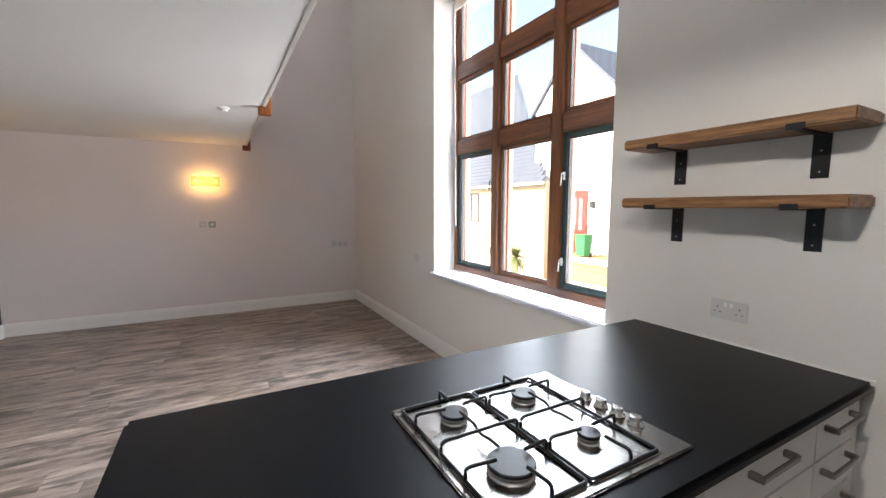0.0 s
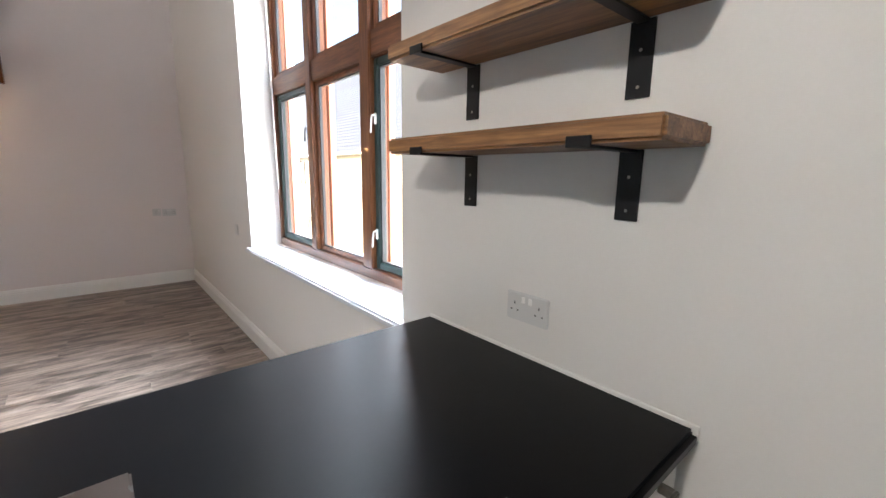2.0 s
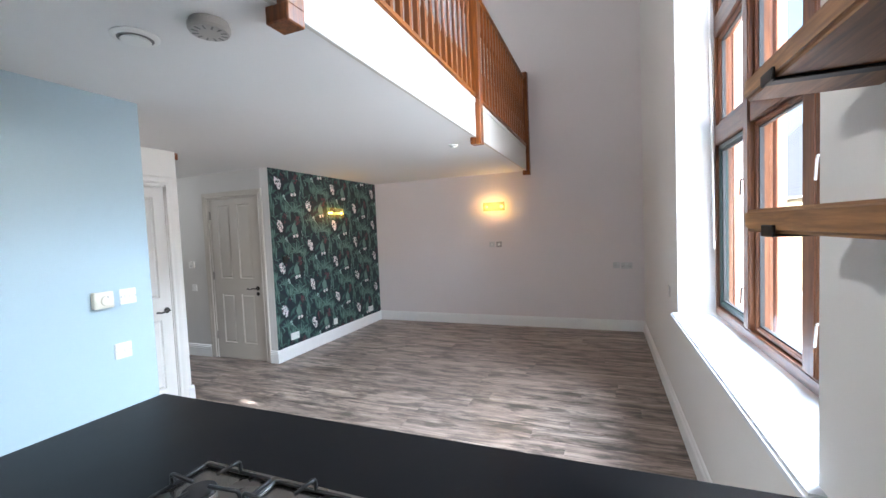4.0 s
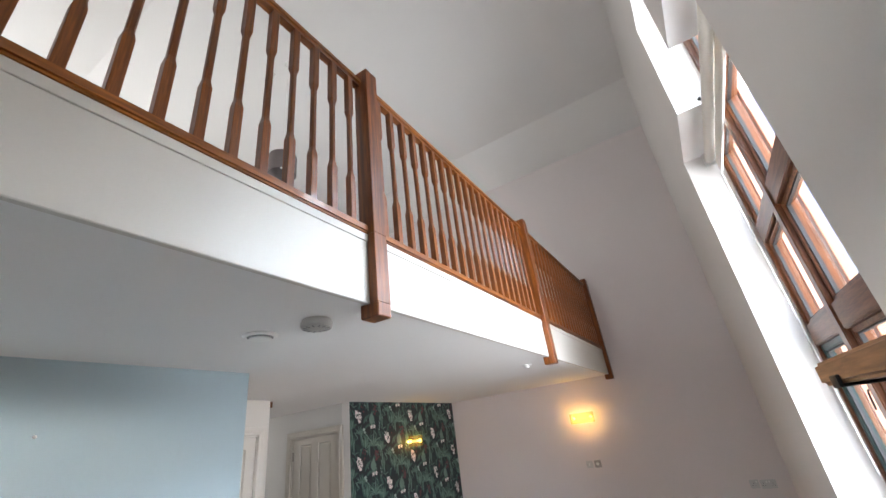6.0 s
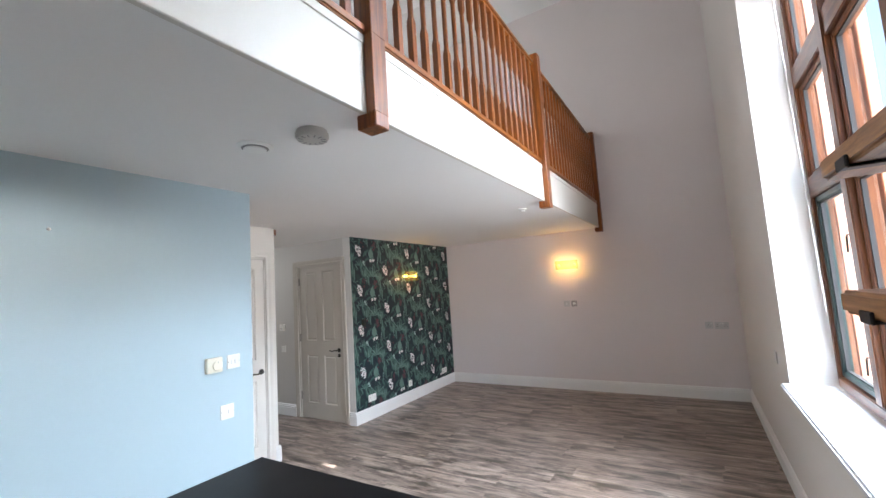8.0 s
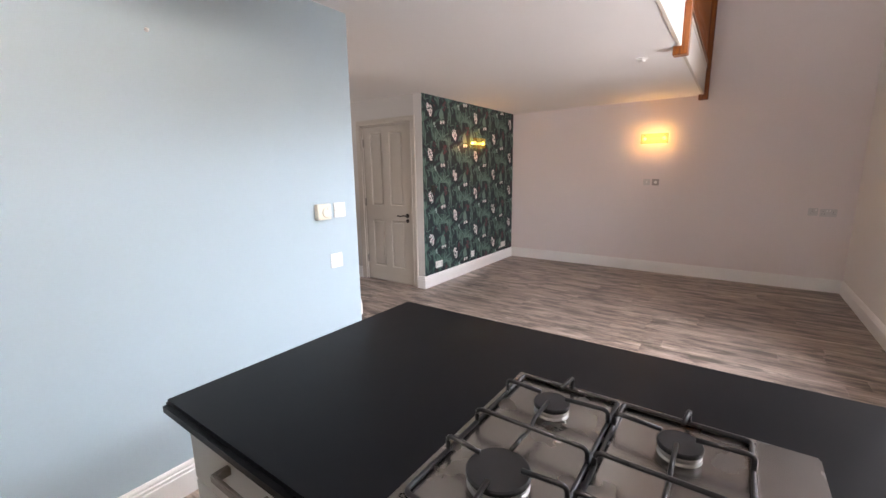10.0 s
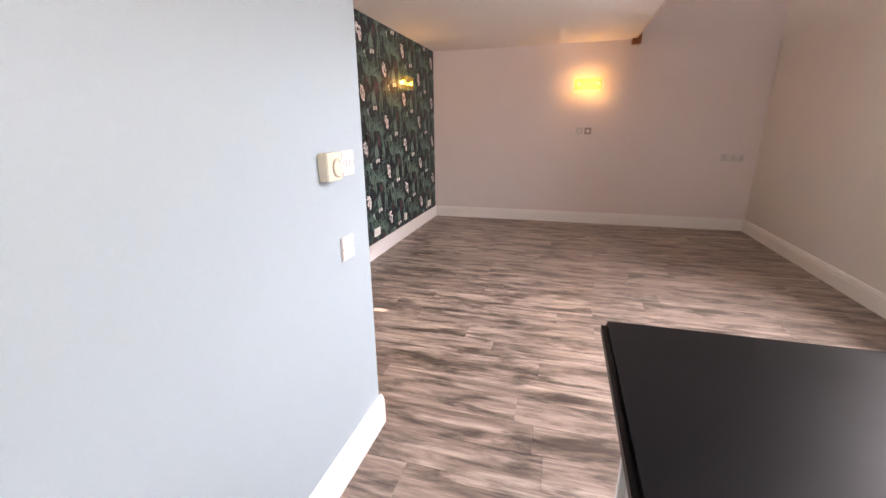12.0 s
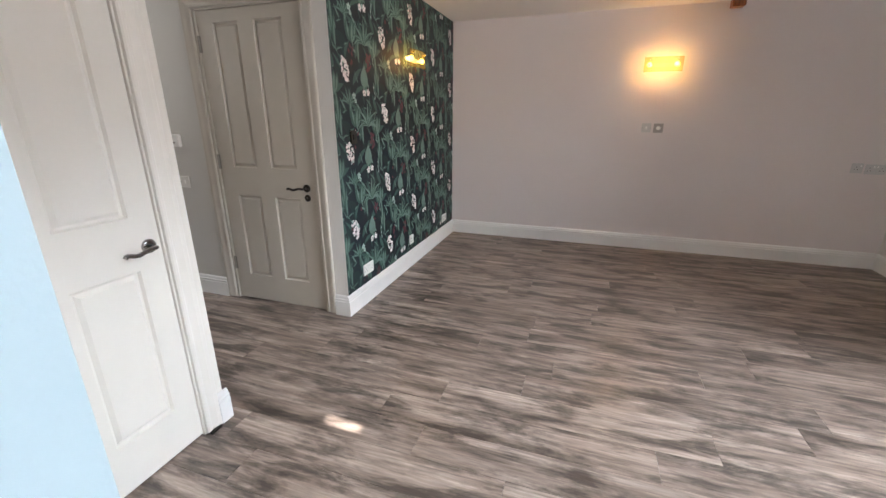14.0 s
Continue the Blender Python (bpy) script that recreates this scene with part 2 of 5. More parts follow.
M_STEEL = material("brushed_stainless_steel", (0.28, 0.265, 0.25), 0.27, 1.0, vary=0.08, scale=8, fine=300, bump=0.02, bump_scale=300)
M_ENAMEL = material("black_enamel", (0.007, 0.007, 0.008), 0.35, vary=0.15, scale=20, spec=0.35)
M_CAST = material("black_burner_enamel", (0.012, 0.012, 0.013), 0.40, vary=0.2, scale=25, bump=0.1, bump_scale=80, spec=0.22)
M_KNOB = material("satin_chrome", (0.46, 0.45, 0.44), 0.25, 1.0, vary=0.08, scale=30)
M_ALU = material("cast_aluminium", (0.38, 0.37, 0.36), 0.38, 1.0, vary=0.08, scale=30)
M_BLACK = material("black_powder_coat", (0.008, 0.008, 0.009), 0.45, vary=0.12, scale=20, bump=0.06, bump_scale=500, spec=0.3)
M_HANDLE = material("brushed_nickel", (0.30, 0.275, 0.25), 0.34, 1.0, vary=0.08, scale=30)
M_CHROME = material("polished_chrome", (0.27, 0.265, 0.26), 0.1, 1.0, vary=0.03, scale=20)
M_PEWTER = material("dark_pewter", (0.06, 0.055, 0.05), 0.3, 1.0, vary=0.1, scale=30)
M_PLATE = material("white_plastic", (0.78, 0.77, 0.74), 0.35, vary=0.02, scale=8)
M_CREAM = material("cream_plastic", (0.74, 0.70, 0.58), 0.4, vary=0.02, scale=8)
M_GREYP = material("grey_plastic", (0.36, 0.345, 0.33), 0.4, vary=0.02, scale=8)
M_SOCK = material("pale_grey_plastic", (0.58, 0.575, 0.565), 0.35, vary=0.02, scale=8)
M_SHADOW = material("grey_plastic_and_gap_shade", (0.20, 0.195, 0.19), 0.5, vary=0.03, scale=8)
M_DARK = material("dark_slot", (0.02, 0.02, 0.02), 0.6, vary=0.1, scale=20)
M_SEAL = material("dark_green_gasket_paint", (0.012, 0.035, 0.032), 0.4, vary=0.1, scale=20)
M_BLIND = material("cream_blind_fabric", (0.72, 0.68, 0.60), 0.8, vary=0.04, scale=30, bump=0.15, bump_scale=500)
M_SHADE = material("taupe_lampshade_fabric", (0.20, 0.17, 0.165), 0.85, vary=0.06, scale=20, bump=0.2, bump_scale=400)
M_GLASS = glass("window_glass")
M_TERRA = material("terracotta_paint", (0.60, 0.27, 0.16), 0.6, vary=0.06, scale=8)
M_RENDER = material("cream_render", (0.29, 0.255, 0.175), 0.9, vary=0.06, scale=1.5, bump=0.2, bump_scale=60)
M_RENDERW = material("white_render", (0.42, 0.415, 0.40), 0.9, vary=0.05, scale=1.5, bump=0.2, bump_scale=60)
M_SLATE = material("blue_grey_slate", (0.042, 0.049, 0.062), 0.65, vary=0.18, scale=4, bump=0.2, bump_scale=60)
M_TARMAC = material("pale_concrete", (0.34, 0.33, 0.31), 0.9, vary=0.12, scale=2, bump=0.2, bump_scale=80)
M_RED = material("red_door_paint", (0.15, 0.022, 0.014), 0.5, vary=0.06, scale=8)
M_GREEN = material("green_bin_plastic", (0.022, 0.17, 0.042), 0.5, vary=0.06, scale=8)
M_LEAF = material("pale_palm_leaf", (0.085, 0.090, 0.022), 0.6, vary=0.2, scale=6)
M_TRUNK = material("fibrous_palm_trunk", (0.16, 0.11, 0.06), 0.9, vary=0.2, scale=20, bump=0.5, bump_scale=60)
M_YELLOW = material("ochre_painted_wall", (0.26, 0.155, 0.045), 0.85, vary=0.05, scale=2)
M_BULB = glow("warm_bulb", (1.0, 0.62, 0.07), 5.0, (0.5, 0.3, 0.1))
M_GLOWG = lit_glass("warm_lit_frosted_glass", (1.0, 0.60, 0.16), 0.14, (1.0, 0.92, 0.76), 0.2)
M_ROCKER = material("white_rocker_plastic", (0.80, 0.79, 0.77), 0.3, vary=0.015, scale=8)

# ---- building helpers ----


def part(name, bm, mat, parent=None, label="", smooth=False):
    me = bpy.data.meshes.new(name)
    bmesh.ops.recalc_face_normals(bm, faces=bm.faces)
    bm.to_mesh(me)
    bm.free()
    for f in me.polygons:
        f.use_smooth = smooth
    for m in mat if isinstance(mat, (list, tuple)) else [mat]:
        me.materials.append(m)
    ob = new(name, me)
    ob.parent = parent
    if label:
        ob["label"] = label
    return ob


def box(bm, x0, y0, z0, x1, y1, z1, bevel=0.0, seg=1):
    r = bmesh.ops.create_cube(bm, size=1.0, matrix=Matrix.LocRotScale(((x0 + x1) / 2, (y0 + y1) / 2, (z0 + z1) / 2), None, (abs(x1 - x0), abs(y1 - y0), abs(z1 - z0))))
    if bevel:
        edges = {e for v in r["verts"] for e in v.link_edges}
        bmesh.ops.bevel(bm, geom=list(edges), offset=bevel, segments=seg, affect="EDGES")
    return bm


def cyl(bm, m, r0, r1, h, seg=24):
    """A cylinder or cone along local z, from 0 to h."""
    bmesh.ops.create_cone(bm, cap_ends=True, segments=seg, radius1=r0, radius2=r1, depth=h, matrix=m @ Matrix.Translation((0, 0, h / 2)))
    return bm


def ring(bm, m, profile, seg=28):
    """A turned shape: profile is (radius, height) pairs about local z."""
    loops = [[bm.verts.new(m @ Vector((r * math.cos(a), r * math.sin(a), h))) for a in (2 * math.pi * i / seg for i in range(seg))] for r, h in profile]
    for a, b in zip(loops, loops[1:]):
        for i in range(seg):
            bm.faces.new((a[i], a[(i + 1) % seg], b[(i + 1) % seg], b[i]))
    bm.faces.new(loops[0][::-1])
    bm.faces.new(loops[-1])
    return bm


def tube(bm, pts, r, seg=8):
    """A round bar bent along the points."""
    pts = [Vector(p) for p in pts]
    loops, up = [], Vector((0, 0, 1))
    for i, p in enumerate(pts):
        d = (pts[min(i + 1, len(pts) - 1)] - pts[max(i - 1, 0)]).normalized()
        side = d.cross(up if abs(d.z) < 0.95 else Vector((1, 0, 0)))
        side.normalize()
        over = side.cross(d)
        loops.append([bm.verts.new(p + r * (math.cos(a) * side + math.sin(a) * over)) for a in (2 * math.pi * k / seg for k in range(seg))])
    for a, b in zip(loops, loops[1:]):
        for i in range(seg):
            bm.faces.new((a[i], a[(i + 1) % seg], b[(i + 1) % seg], b[i]))
    bm.faces.new(loops[0][::-1])
    bm.faces.new(loops[-1])
    return bm


def bend(pts, r=0.01, n=4):
    """Rounds the corners of a polyline."""
    pts = [Vector(p) for p in pts]
    out = [pts[0]]
    for a, b, c in zip(pts, pts[1:], pts[2:]):
        u, v = (a - b).normalized(), (c - b).normalized()
        s = min(r, (a - b).length / 2, (c - b).length / 2)
        for i in range(n + 1):
            k = i / n
            out.append((1 - k) ** 2 * (b + u * s) + 2 * k * (1 - k) * b + k * k * (b + v * s))
    return out + [pts[-1]]


def wall(name, axis, at, thick, span, height, holes, mat, label, parent=None, sub=1):
    """A wall with a face at `at` on the axis, thickness away from it, over span and height, with rectangular holes (a0, z0, a1, z1)."""
    us = sorted({*span, *(h[0] for h in holes), *(h[2] for h in holes)})
    zs = sorted({*height, *(h[1] for h in holes), *(h[3] for h in holes)})
    us = [u for u in us if span[0] <= u <= span[1]]
    zs = [z for z in zs if height[0] <= z <= height[1]]

    def solid(i, j):
        if not (0 <= i < len(us) - 1 and 0 <= j < len(zs) - 1):
            return False
        u, z = (us[i] + us[i + 1]) / 2, (zs[j] + zs[j + 1]) / 2
        return not any(h[0] < u < h[2] and h[1] < z < h[3] for h in holes)

    bm, cache = bmesh.new(), {}

    def v(k, u, z):
        key = (k, u, z)
        if key not in cache:
            d = at + (thick if k else 0)
            cache[key] = bm.verts.new((d, u, z) if axis == "x" else (u, d, z))
        return cache[key]

    for i in range(len(us) - 1):
        for j in range(len(zs) - 1):
            if not solid(i, j):
                continue
            a, b, c, d = us[i], us[i + 1], zs[j], zs[j + 1]
            for k in (0, 1):
                bm.faces.new([v(k, *p) for p in ((a, c), (b, c), (b, d), (a, d))])
            for ok, p, q in ((solid(i - 1, j), (a, c), (a, d)), (solid(i + 1, j), (b, c), (b, d)), (solid(i, j - 1), (a, c), (b, c)), (solid(i, j + 1), (a, d), (b, d))):
                if not ok:
                    bm.faces.new([v(0, *p), v(0, *q), v(1, *q), v(1, *p)])
    ob = part(name, bm, mat, parent)
    return tagged(ob, label, "wall", kind="structure")


def slab(name, x0, y0, z0, x1, y1, z1, mat, label, category, bevel=0.0):
    return tagged(part(name, box(bmesh.new(), x0, y0, z0, x1, y1, z1, bevel), mat), label, category, kind="structure")


# ---- structure ----
SOUTH, WEST = -2.2, -4.6
window_hole = [(1.69, 0.80, 3.79, 3.575), (2.43, 3.575, 3.08, 4.44)]
wall("wall_east", "x", W, 0.42, (SOUTH, FY + 0.3), (0, 6.5), window_hole, M_WALL, "off-white plastered wall pierced by the tall stepped window")
wall("wall_north", "y", FY, 0.30, (WEST, W), (0, 6.5), [], M_PINK, "pale lilac plastered end wall of the living room")
wall("wall_papered", "x", WP, -0.12, (4.10, FY), (0, CZ), [], M_WALL, "plastered wall end behind the botanical wallpaper")
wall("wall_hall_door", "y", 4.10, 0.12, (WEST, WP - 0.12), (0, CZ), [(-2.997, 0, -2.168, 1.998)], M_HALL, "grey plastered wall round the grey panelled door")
wall("wall_cupboard", "x", WP, -0.12, (BLY, 3.01), (0, CZ), [(2.094, 0, 2.897, 2.0)], M_DOORW, "cream painted wall round the white panelled door")
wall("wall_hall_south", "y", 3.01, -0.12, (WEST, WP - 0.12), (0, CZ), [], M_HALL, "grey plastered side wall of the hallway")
wall("wall_blue", "x", BL, -0.12, (SOUTH, BLY), (0, CZ), [], M_BLUE, "pale blue painted kitchen wall")
wall("wall_blue_return", "y", BLY, -0.12, (WP - 0.12, BL - 0.12), (0, CZ), [], M_DOORW, "cream painted return behind the blue wall")
wall("wall_south", "y", SOUTH, -0.2, (WEST, W + 0.42), (0, 6.5), [], M_WALL, "plain off-white kitchen end wall")
# unseen slot added in the hallway's end wall to shape one slip of sun
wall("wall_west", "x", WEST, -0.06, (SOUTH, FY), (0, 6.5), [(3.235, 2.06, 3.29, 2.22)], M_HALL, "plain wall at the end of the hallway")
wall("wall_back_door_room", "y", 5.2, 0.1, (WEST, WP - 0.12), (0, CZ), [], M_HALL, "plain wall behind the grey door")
slab("ceiling", WEST, SOUTH, CZ, LX - 0.045, FY, CZ + 0.28, M_CEIL, "smooth white ceiling under the loft floor", "ceiling")


def roof():
    """Vaulted ceiling: level in the middle, sloping down to both ends."""
    bm = bmesh.new()
    sec = [(SOUTH, 4.44), (1.25, TOPZ), (5.73, TOPZ), (FY, 5.9)]
    up = [(y, z + 0.2) for y, z in sec]
    a = [bm.verts.new((WEST, y, z)) for y, z in sec + up[::-1]]
    b = [bm.verts.new((W, y, z)) for y, z in sec + up[::-1]]
    n = len(a)
    for i in range(n):
        bm.faces.new((a[i], a[(i + 1) % n], b[(i + 1) % n], b[i]))
    for k in range(3):
        bm.faces.new((a[k], a[k + 1], a[n - 2 - k], a[n - 1 - k]))
        bm.faces.new((b[k], b[k + 1], b[n - 2 - k], b[n - 1 - k]))
    return tagged(part("ceiling_vault", bm, M_CEIL), "white vaulted ceiling with sloping ends high above the loft", "ceiling", kind="structure")


roof()
floor = slab("floor", WEST, SOUTH, -0.2, W, FY, -0.004, M_DARK, "grey-brown wood-effect plank floor", "floor")


def baseboard(x0, y0, x1, y1, out):
    """Moulded skirting from one point to the other; out is the side it stands on."""
    prof = [(0, 0), (0.019, 0), (0.019, 0.106), (0.0155, 0.110), (0.0155, 0.116), (0.0185, 0.120), (0.0185, 0.125), (0.0125, 0.130), (0.0125, 0.137), (0.010, 0.144), (0.005, 0.150), (0, 0.152)]
    bm = bmesh.new()
    a = [bm.verts.new((x0 + out[0] * d, y0 + out[1] * d, z)) for d, z in prof]
    b = [bm.verts.new((x1 + out[0] * d, y1 + out[1] * d, z)) for d, z in prof]
    for i in range(len(prof)):
        j = (i + 1) % len(prof)
        bm.faces.new((a[i], a[j], b[j], b[i]))
    bm.faces.new(a)
    bm.faces.new(b[::-1])
    return tagged(part("baseboard", bm, M_TRIM), "white moulded skirting board along the wall", "skirting board", kind="structure")


baseboard(WP + 0.019, FY, W - 0.019, FY, (0, -1))
baseboard(W, SOUTH, W, FY, (-1, 0))
baseboard(WP, 4.10 - 0.019, WP, FY, (1, 0))
baseboard(-2.094, 4.10, WP, 4.10, (0, -1))
baseboard(WEST, 4.10, -3.071, 4.10, (0, -1))
baseboard(WP, 2.97, WP, 3.03, (1, 0))
baseboard(-3.0, 3.01, WP, 3.01, (0, 1))
baseboard(BL, SOUTH, BL, BLY + 0.019, (1, 0))
baseboard(-1.9, BLY, BL, BLY, (0, 1))

# loft edge: fascia with a bead near its top
bm = box(bmesh.new(), LX - 0.045, SOUTH, CZ - 0.008, LX - 0.02, FY, CZ + 0.33, 0.003)
box(bm, LX - 0.022, SOUTH, CZ + 0.288, LX - 0.014, FY, CZ + 0.326, 0.002)
tagged(part("trim_fascia", bm, M_FASCIA), "white painted fascia board along the loft edge", "fascia", kind="structure")
slab("loft_floor", WEST, SOUTH, CZ + 0.281, LX - 0.046, FY, CZ + 0.33, M_CEIL, "pale loft floor", "floor")

# ---- the tall window ----
FX = 2.345                       # inner face of the frame
WY0, WY1 = 1.69, 3.79
M1, M2 = 3.085, 2.355            # mullion centres
window = tagged(new("window_1"), "tall stepped hardwood window with three bays of glazing", "window", kind="structure")


def frame_bar(name, y0, z0, y1, z1, depth=0.095, mat=None, x0=FX, bev=0.006):
    upright = (z1 - z0) > (y1 - y0)
    return part(name, box(bmesh.new(), x0, y0, z0, x0 + depth, y1, z1, bev, 2), mat or (M_WIN if upright else M_WINY), window)


FZ0, FZ1, FZ2 = 0.83, 3.565, 4.43
frame_bar("window_frame", WY0, FZ0, WY0 + 0.05, FZ1)
frame_bar("window_frame", WY1 - 0.05, FZ0, WY1, FZ1)
frame_bar("window_frame", WY0 + 0.05, FZ0, WY1 - 0.05, FZ0 + 0.062, 0.105, x0=FX - 0.008)
for y0, y1 in ((WY0 + 0.05, 2.43), (3.08, WY1 - 0.05)):
    frame_bar("window_frame", y0, FZ1 - 0.055, y1, FZ1)
frame_bar("window_frame", 2.435, FZ2 - 0.05, 3.075, FZ2)
for yc, w in ((M1, 0.088), (M2, 0.105)):
    frame_bar("mullion", yc - w / 2, FZ0 + 0.063, yc + w / 2, FZ2 - 0.051, 0.11, x0=FX - 0.012)
    # outer half of the mullion, painted terracotta
    part("mullion_outer", box(bmesh.new(), FX + 0.112, yc - 0.045, FZ0 - 0.02, FX + 0.155, yc + 0.045, FZ2, 0.004), M_TERRA, window, "terracotta painted outer mullion")
part("mullion_outer", box(bmesh.new(), FX + 0.10, WY1 - 0.05, FZ0 - 0.02, FX + 0.14, WY1 - 0.001, FZ1, 0.004), M_TERRA, window, "terracotta painted outer frame")
T1, T2 = (2.0, 2.135), (2.72, 2.865)
bays = ((M1 + 0.046, WY1 - 0.051), (M2 + 0.054, M1 - 0.046), (WY0 + 0.051, M2 - 0.054))
for z0, z1 in (T1, T2):
    for y0, y1 in bays:
        frame_bar("transom", y0, z0, y1, z1, 0.1, x0=FX - 0.004)
frame_bar("transom", bays[1][0], FZ1 - 0.06, bays[1][1], FZ1 + 0.06, 0.1, x0=FX - 0.004)


def light(y0, z0, y1, z1, casement):
    """One glazed light: wooden beads or a dark green casement, gasket and pane."""
    mat, w, x0 = (M_SEAL, 0.036, FX + 0.012) if casement else (M_WIN, 0.024, FX + 0.016)
    sash = bmesh.new()
    for a in ((y0, z0, y0 + w, z1), (y1 - w, z0, y1, z1), (y0 + w, z0, y1 - w, z0 + w), (y0 + w, z1 - w, y1 - w, z1)):
        box(sash, x0, a[0], a[1], x0 + 0.05, a[2], a[3], 0.005, 2)
    s = part("sash" if casement else "glazing_bead", sash, mat, window, "dark green casement" if casement else "stained hardwood glazing bead")
    g = 0.008
    seal = bmesh.new()
    for a in ((y0 + w, z0 + w, y0 + w + g, z1 - w), (y1 - w - g, z0 + w, y1 - w, z1 - w), (y0 + w + g, z0 + w, y1 - w - g, z0 + w + g), (y0 + w + g, z1 - w - g, y1 - w - g, z1 - w)):
        box(seal, x0 + 0.014, a[0], a[1], x0 + 0.034, a[2], a[3])
    part("gasket", seal, M_DARK, s, "black rubber gasket")
    p = part("pane", box(bmesh.new(), x0 + 0.021, y0 + w, z0 + w, x0 + 0.027, y1 - w, z1 - w), M_GLASS, window, "clear glass")
    p.visible_shadow = False
    return s


rows = ((FZ0 + 0.064, T1[0]), (T1[1], T2[0]), (T2[1], FZ1 - 0.058))
sashes = []
for r, (z0, z1) in enumerate(rows):
    for c, (y0, y1) in enumerate(bays):
        sashes.append(light(y0 + 0.002, z0 + 0.002, y1 - 0.002, z1 - 0.002, r == 0 and c != 1))
light(bays[1][0], FZ1 + 0.062, bays[1][1], FZ2 - 0.052, False)


def casement_stay(y, z, sash, mat, label):
    x = FX + 0.012
    bm = box(bmesh.new(), x - 0.009, y - 0.009, z - 0.026, x + 0.001, y + 0.009, z + 0.03, 0.003)
    tube(bm, bend([(x - 0.008, y, z + 0.018), (x - 0.026, y, z + 0.018), (x - 0.028, y + 0.008, z - 0.07)], 0.010), 0.0048)
    part("window_handle", bm, mat, sash, label, True)


for z in (1.09, 1.70):
    casement_stay(bays[2][1] - 0.02, z, sashes[2], M_PLATE, "white lever window handle")
    casement_stay(bays[0][0] + 0.02, z, sashes[0], M_PEWTER, "dark metal window handle")
# sill board with a rounded nose
tagged(part("window_sill", box(bmesh.new(), 2.062, 1.635, 0.785, FX - 0.009, 3.815, 0.824, 0.010, 3), M_SILL, smooth=False), "white painted deep window sill board", "window sill", kind="structure")

# rolled-up blind under the head of the window
blind = tagged(new("roller_blind"), "rolled-up cream fabric roller blind under the window head", "roller blind")
bm = cyl(bmesh.new(), pose(2.275, 1.76, 3.50, -90, 0, 0), 0.035, 0.035, 1.98, 28)
part("fabric_roll", bm, M_BLIND, blind, "", True)
part("bottom_bar", box(bmesh.new(), 2.302, 1.76, 3.36, 2.318, 3.74, 3.47, 0.004), M_BLIND, blind, "cream hem bar")
for y in (1.73, 3.755):
    part("bracket", box(bmesh.new(), 2.235, y - 0.012, 3.455, 2.335, y + 0.012, 3.565, 0.004), M_PLATE, blind, "white plastic bracket")
bm = bmesh.new()
for dy in (0, 0.022):
    tube(bm, [(2.30 + 0.002 * k, 3.72 + dy * 0.6, 3.5 - 0.17 * k) for k in range(14)], 0.0025, 6)
part("pull_cord", bm, M_PLATE, blind, "thin looped pull cord")

# ---- loft railing ----
RX0, RX1 = LX - 0.085, LX + 0.004
railing = tagged(new("loft_railing"), "varnished red-brown wooden railing along the loft edge", "railing")
part("bottom_rail", box(bmesh.new(), LX - 0.075, SOUTH, CZ + 0.332, LX - 0.008, FY - 0.004, CZ + 0.376, 0.008, 2), M_RAILY, railing)
bm = box(bmesh.new(), LX - 0.072, SOUTH, 3.585, LX - 0.012, FY - 0.004, 3.635, 0.014, 3)
part("top_rail", bm, M_RAILY, railing)
posts = (-0.72, 1.60, 3.94, 6.42)
POST_H = 3.70 - 2.243
bm = bmesh.new()
box(bm, -0.045, -0.045, 0.395, 0.045, 0.045, POST_H - 0.012, 0.003)
cyl(bm, pose(0, 0, POST_H - 0.012, 0, 0, 45), 0.064, 0.03, 0.016, 4)
box(bm, -0.002, -0.045, 0.06, 0.045, 0.045, 0.397, 0.003)
box(bm, -0.055, -0.045, 0.0, 0.045, 0.045, 0.0635, 0.005)
first = None
for y in posts:
    if first is None:
        first = part("post", bm, M_RAIL, railing)
        ob = first
    else:
        ob = new("post", first.data)
        ob.parent = railing
    ob.location = (LX - 0.02, y, 2.243)


def baluster_mesh():
    """Square ends, with a slimmer chamfered middle."""
    bm = bmesh.new()
    prof = [(0.017, 0.0), (0.017, 0.24), (0.0125, 0.275), (0.0125, 0.62), (0.017, 0.655), (0.017, 0.902)]
    loops = []
    for r, z in prof:
        c = r * 0.55 if r < 0.015 else r * 0.9
        loops.append([bm.verts.new(p + (z,)) for p in ((r, c), (c, r), (-c, r), (-r, c), (-r, -c), (-c, -r), (c, -r), (r, -c))])
    for a, b in zip(loops, loops[1:]):
        for i in range(8):
            bm.faces.new((a[i], a[(i + 1) % 8], b[(i + 1) % 8], b[i]))
    bm.faces.new(loops[0][::-1])
    bm.faces.new(loops[-1])
    return bm


first = None
ends = [SOUTH] + list(posts)
for a, b in zip(ends, ends[1:]):
    count = round((b - a) / 0.117)
    for k in range(1, count):
        y = b - 0.117 * k if b < 3 else a + (b - a) * k / count
        if first is None:
            first = part("baluster", baluster_mesh(), M_RAIL, railing)
            ob = first
        else:
            ob = new("baluster", first.data)
            ob.parent = railing
        ob.location = (LX - 0.042, y, CZ + 0.372)

# ---- kitchen: counter and units ----
CX, CY0, CY1, CT = -0.046, 0.596, 1.50, 0.90
tagged(part("worktop", box(bmesh.new(), CX, CY0, CT - 0.04, W - 0.005, CY1, CT, 0.012, 6), M_TOP), "matt black laminate worktop with rounded edges on white units", "worktop")
tagged(part("sealant_bead", box(bmesh.new(), W - 0.007, CY0, CT - 0.03, W - 0.0005, CY1, CT + 0.005, 0.002), M_PLATE), "white sealant bead between worktop and wall", "sealant")


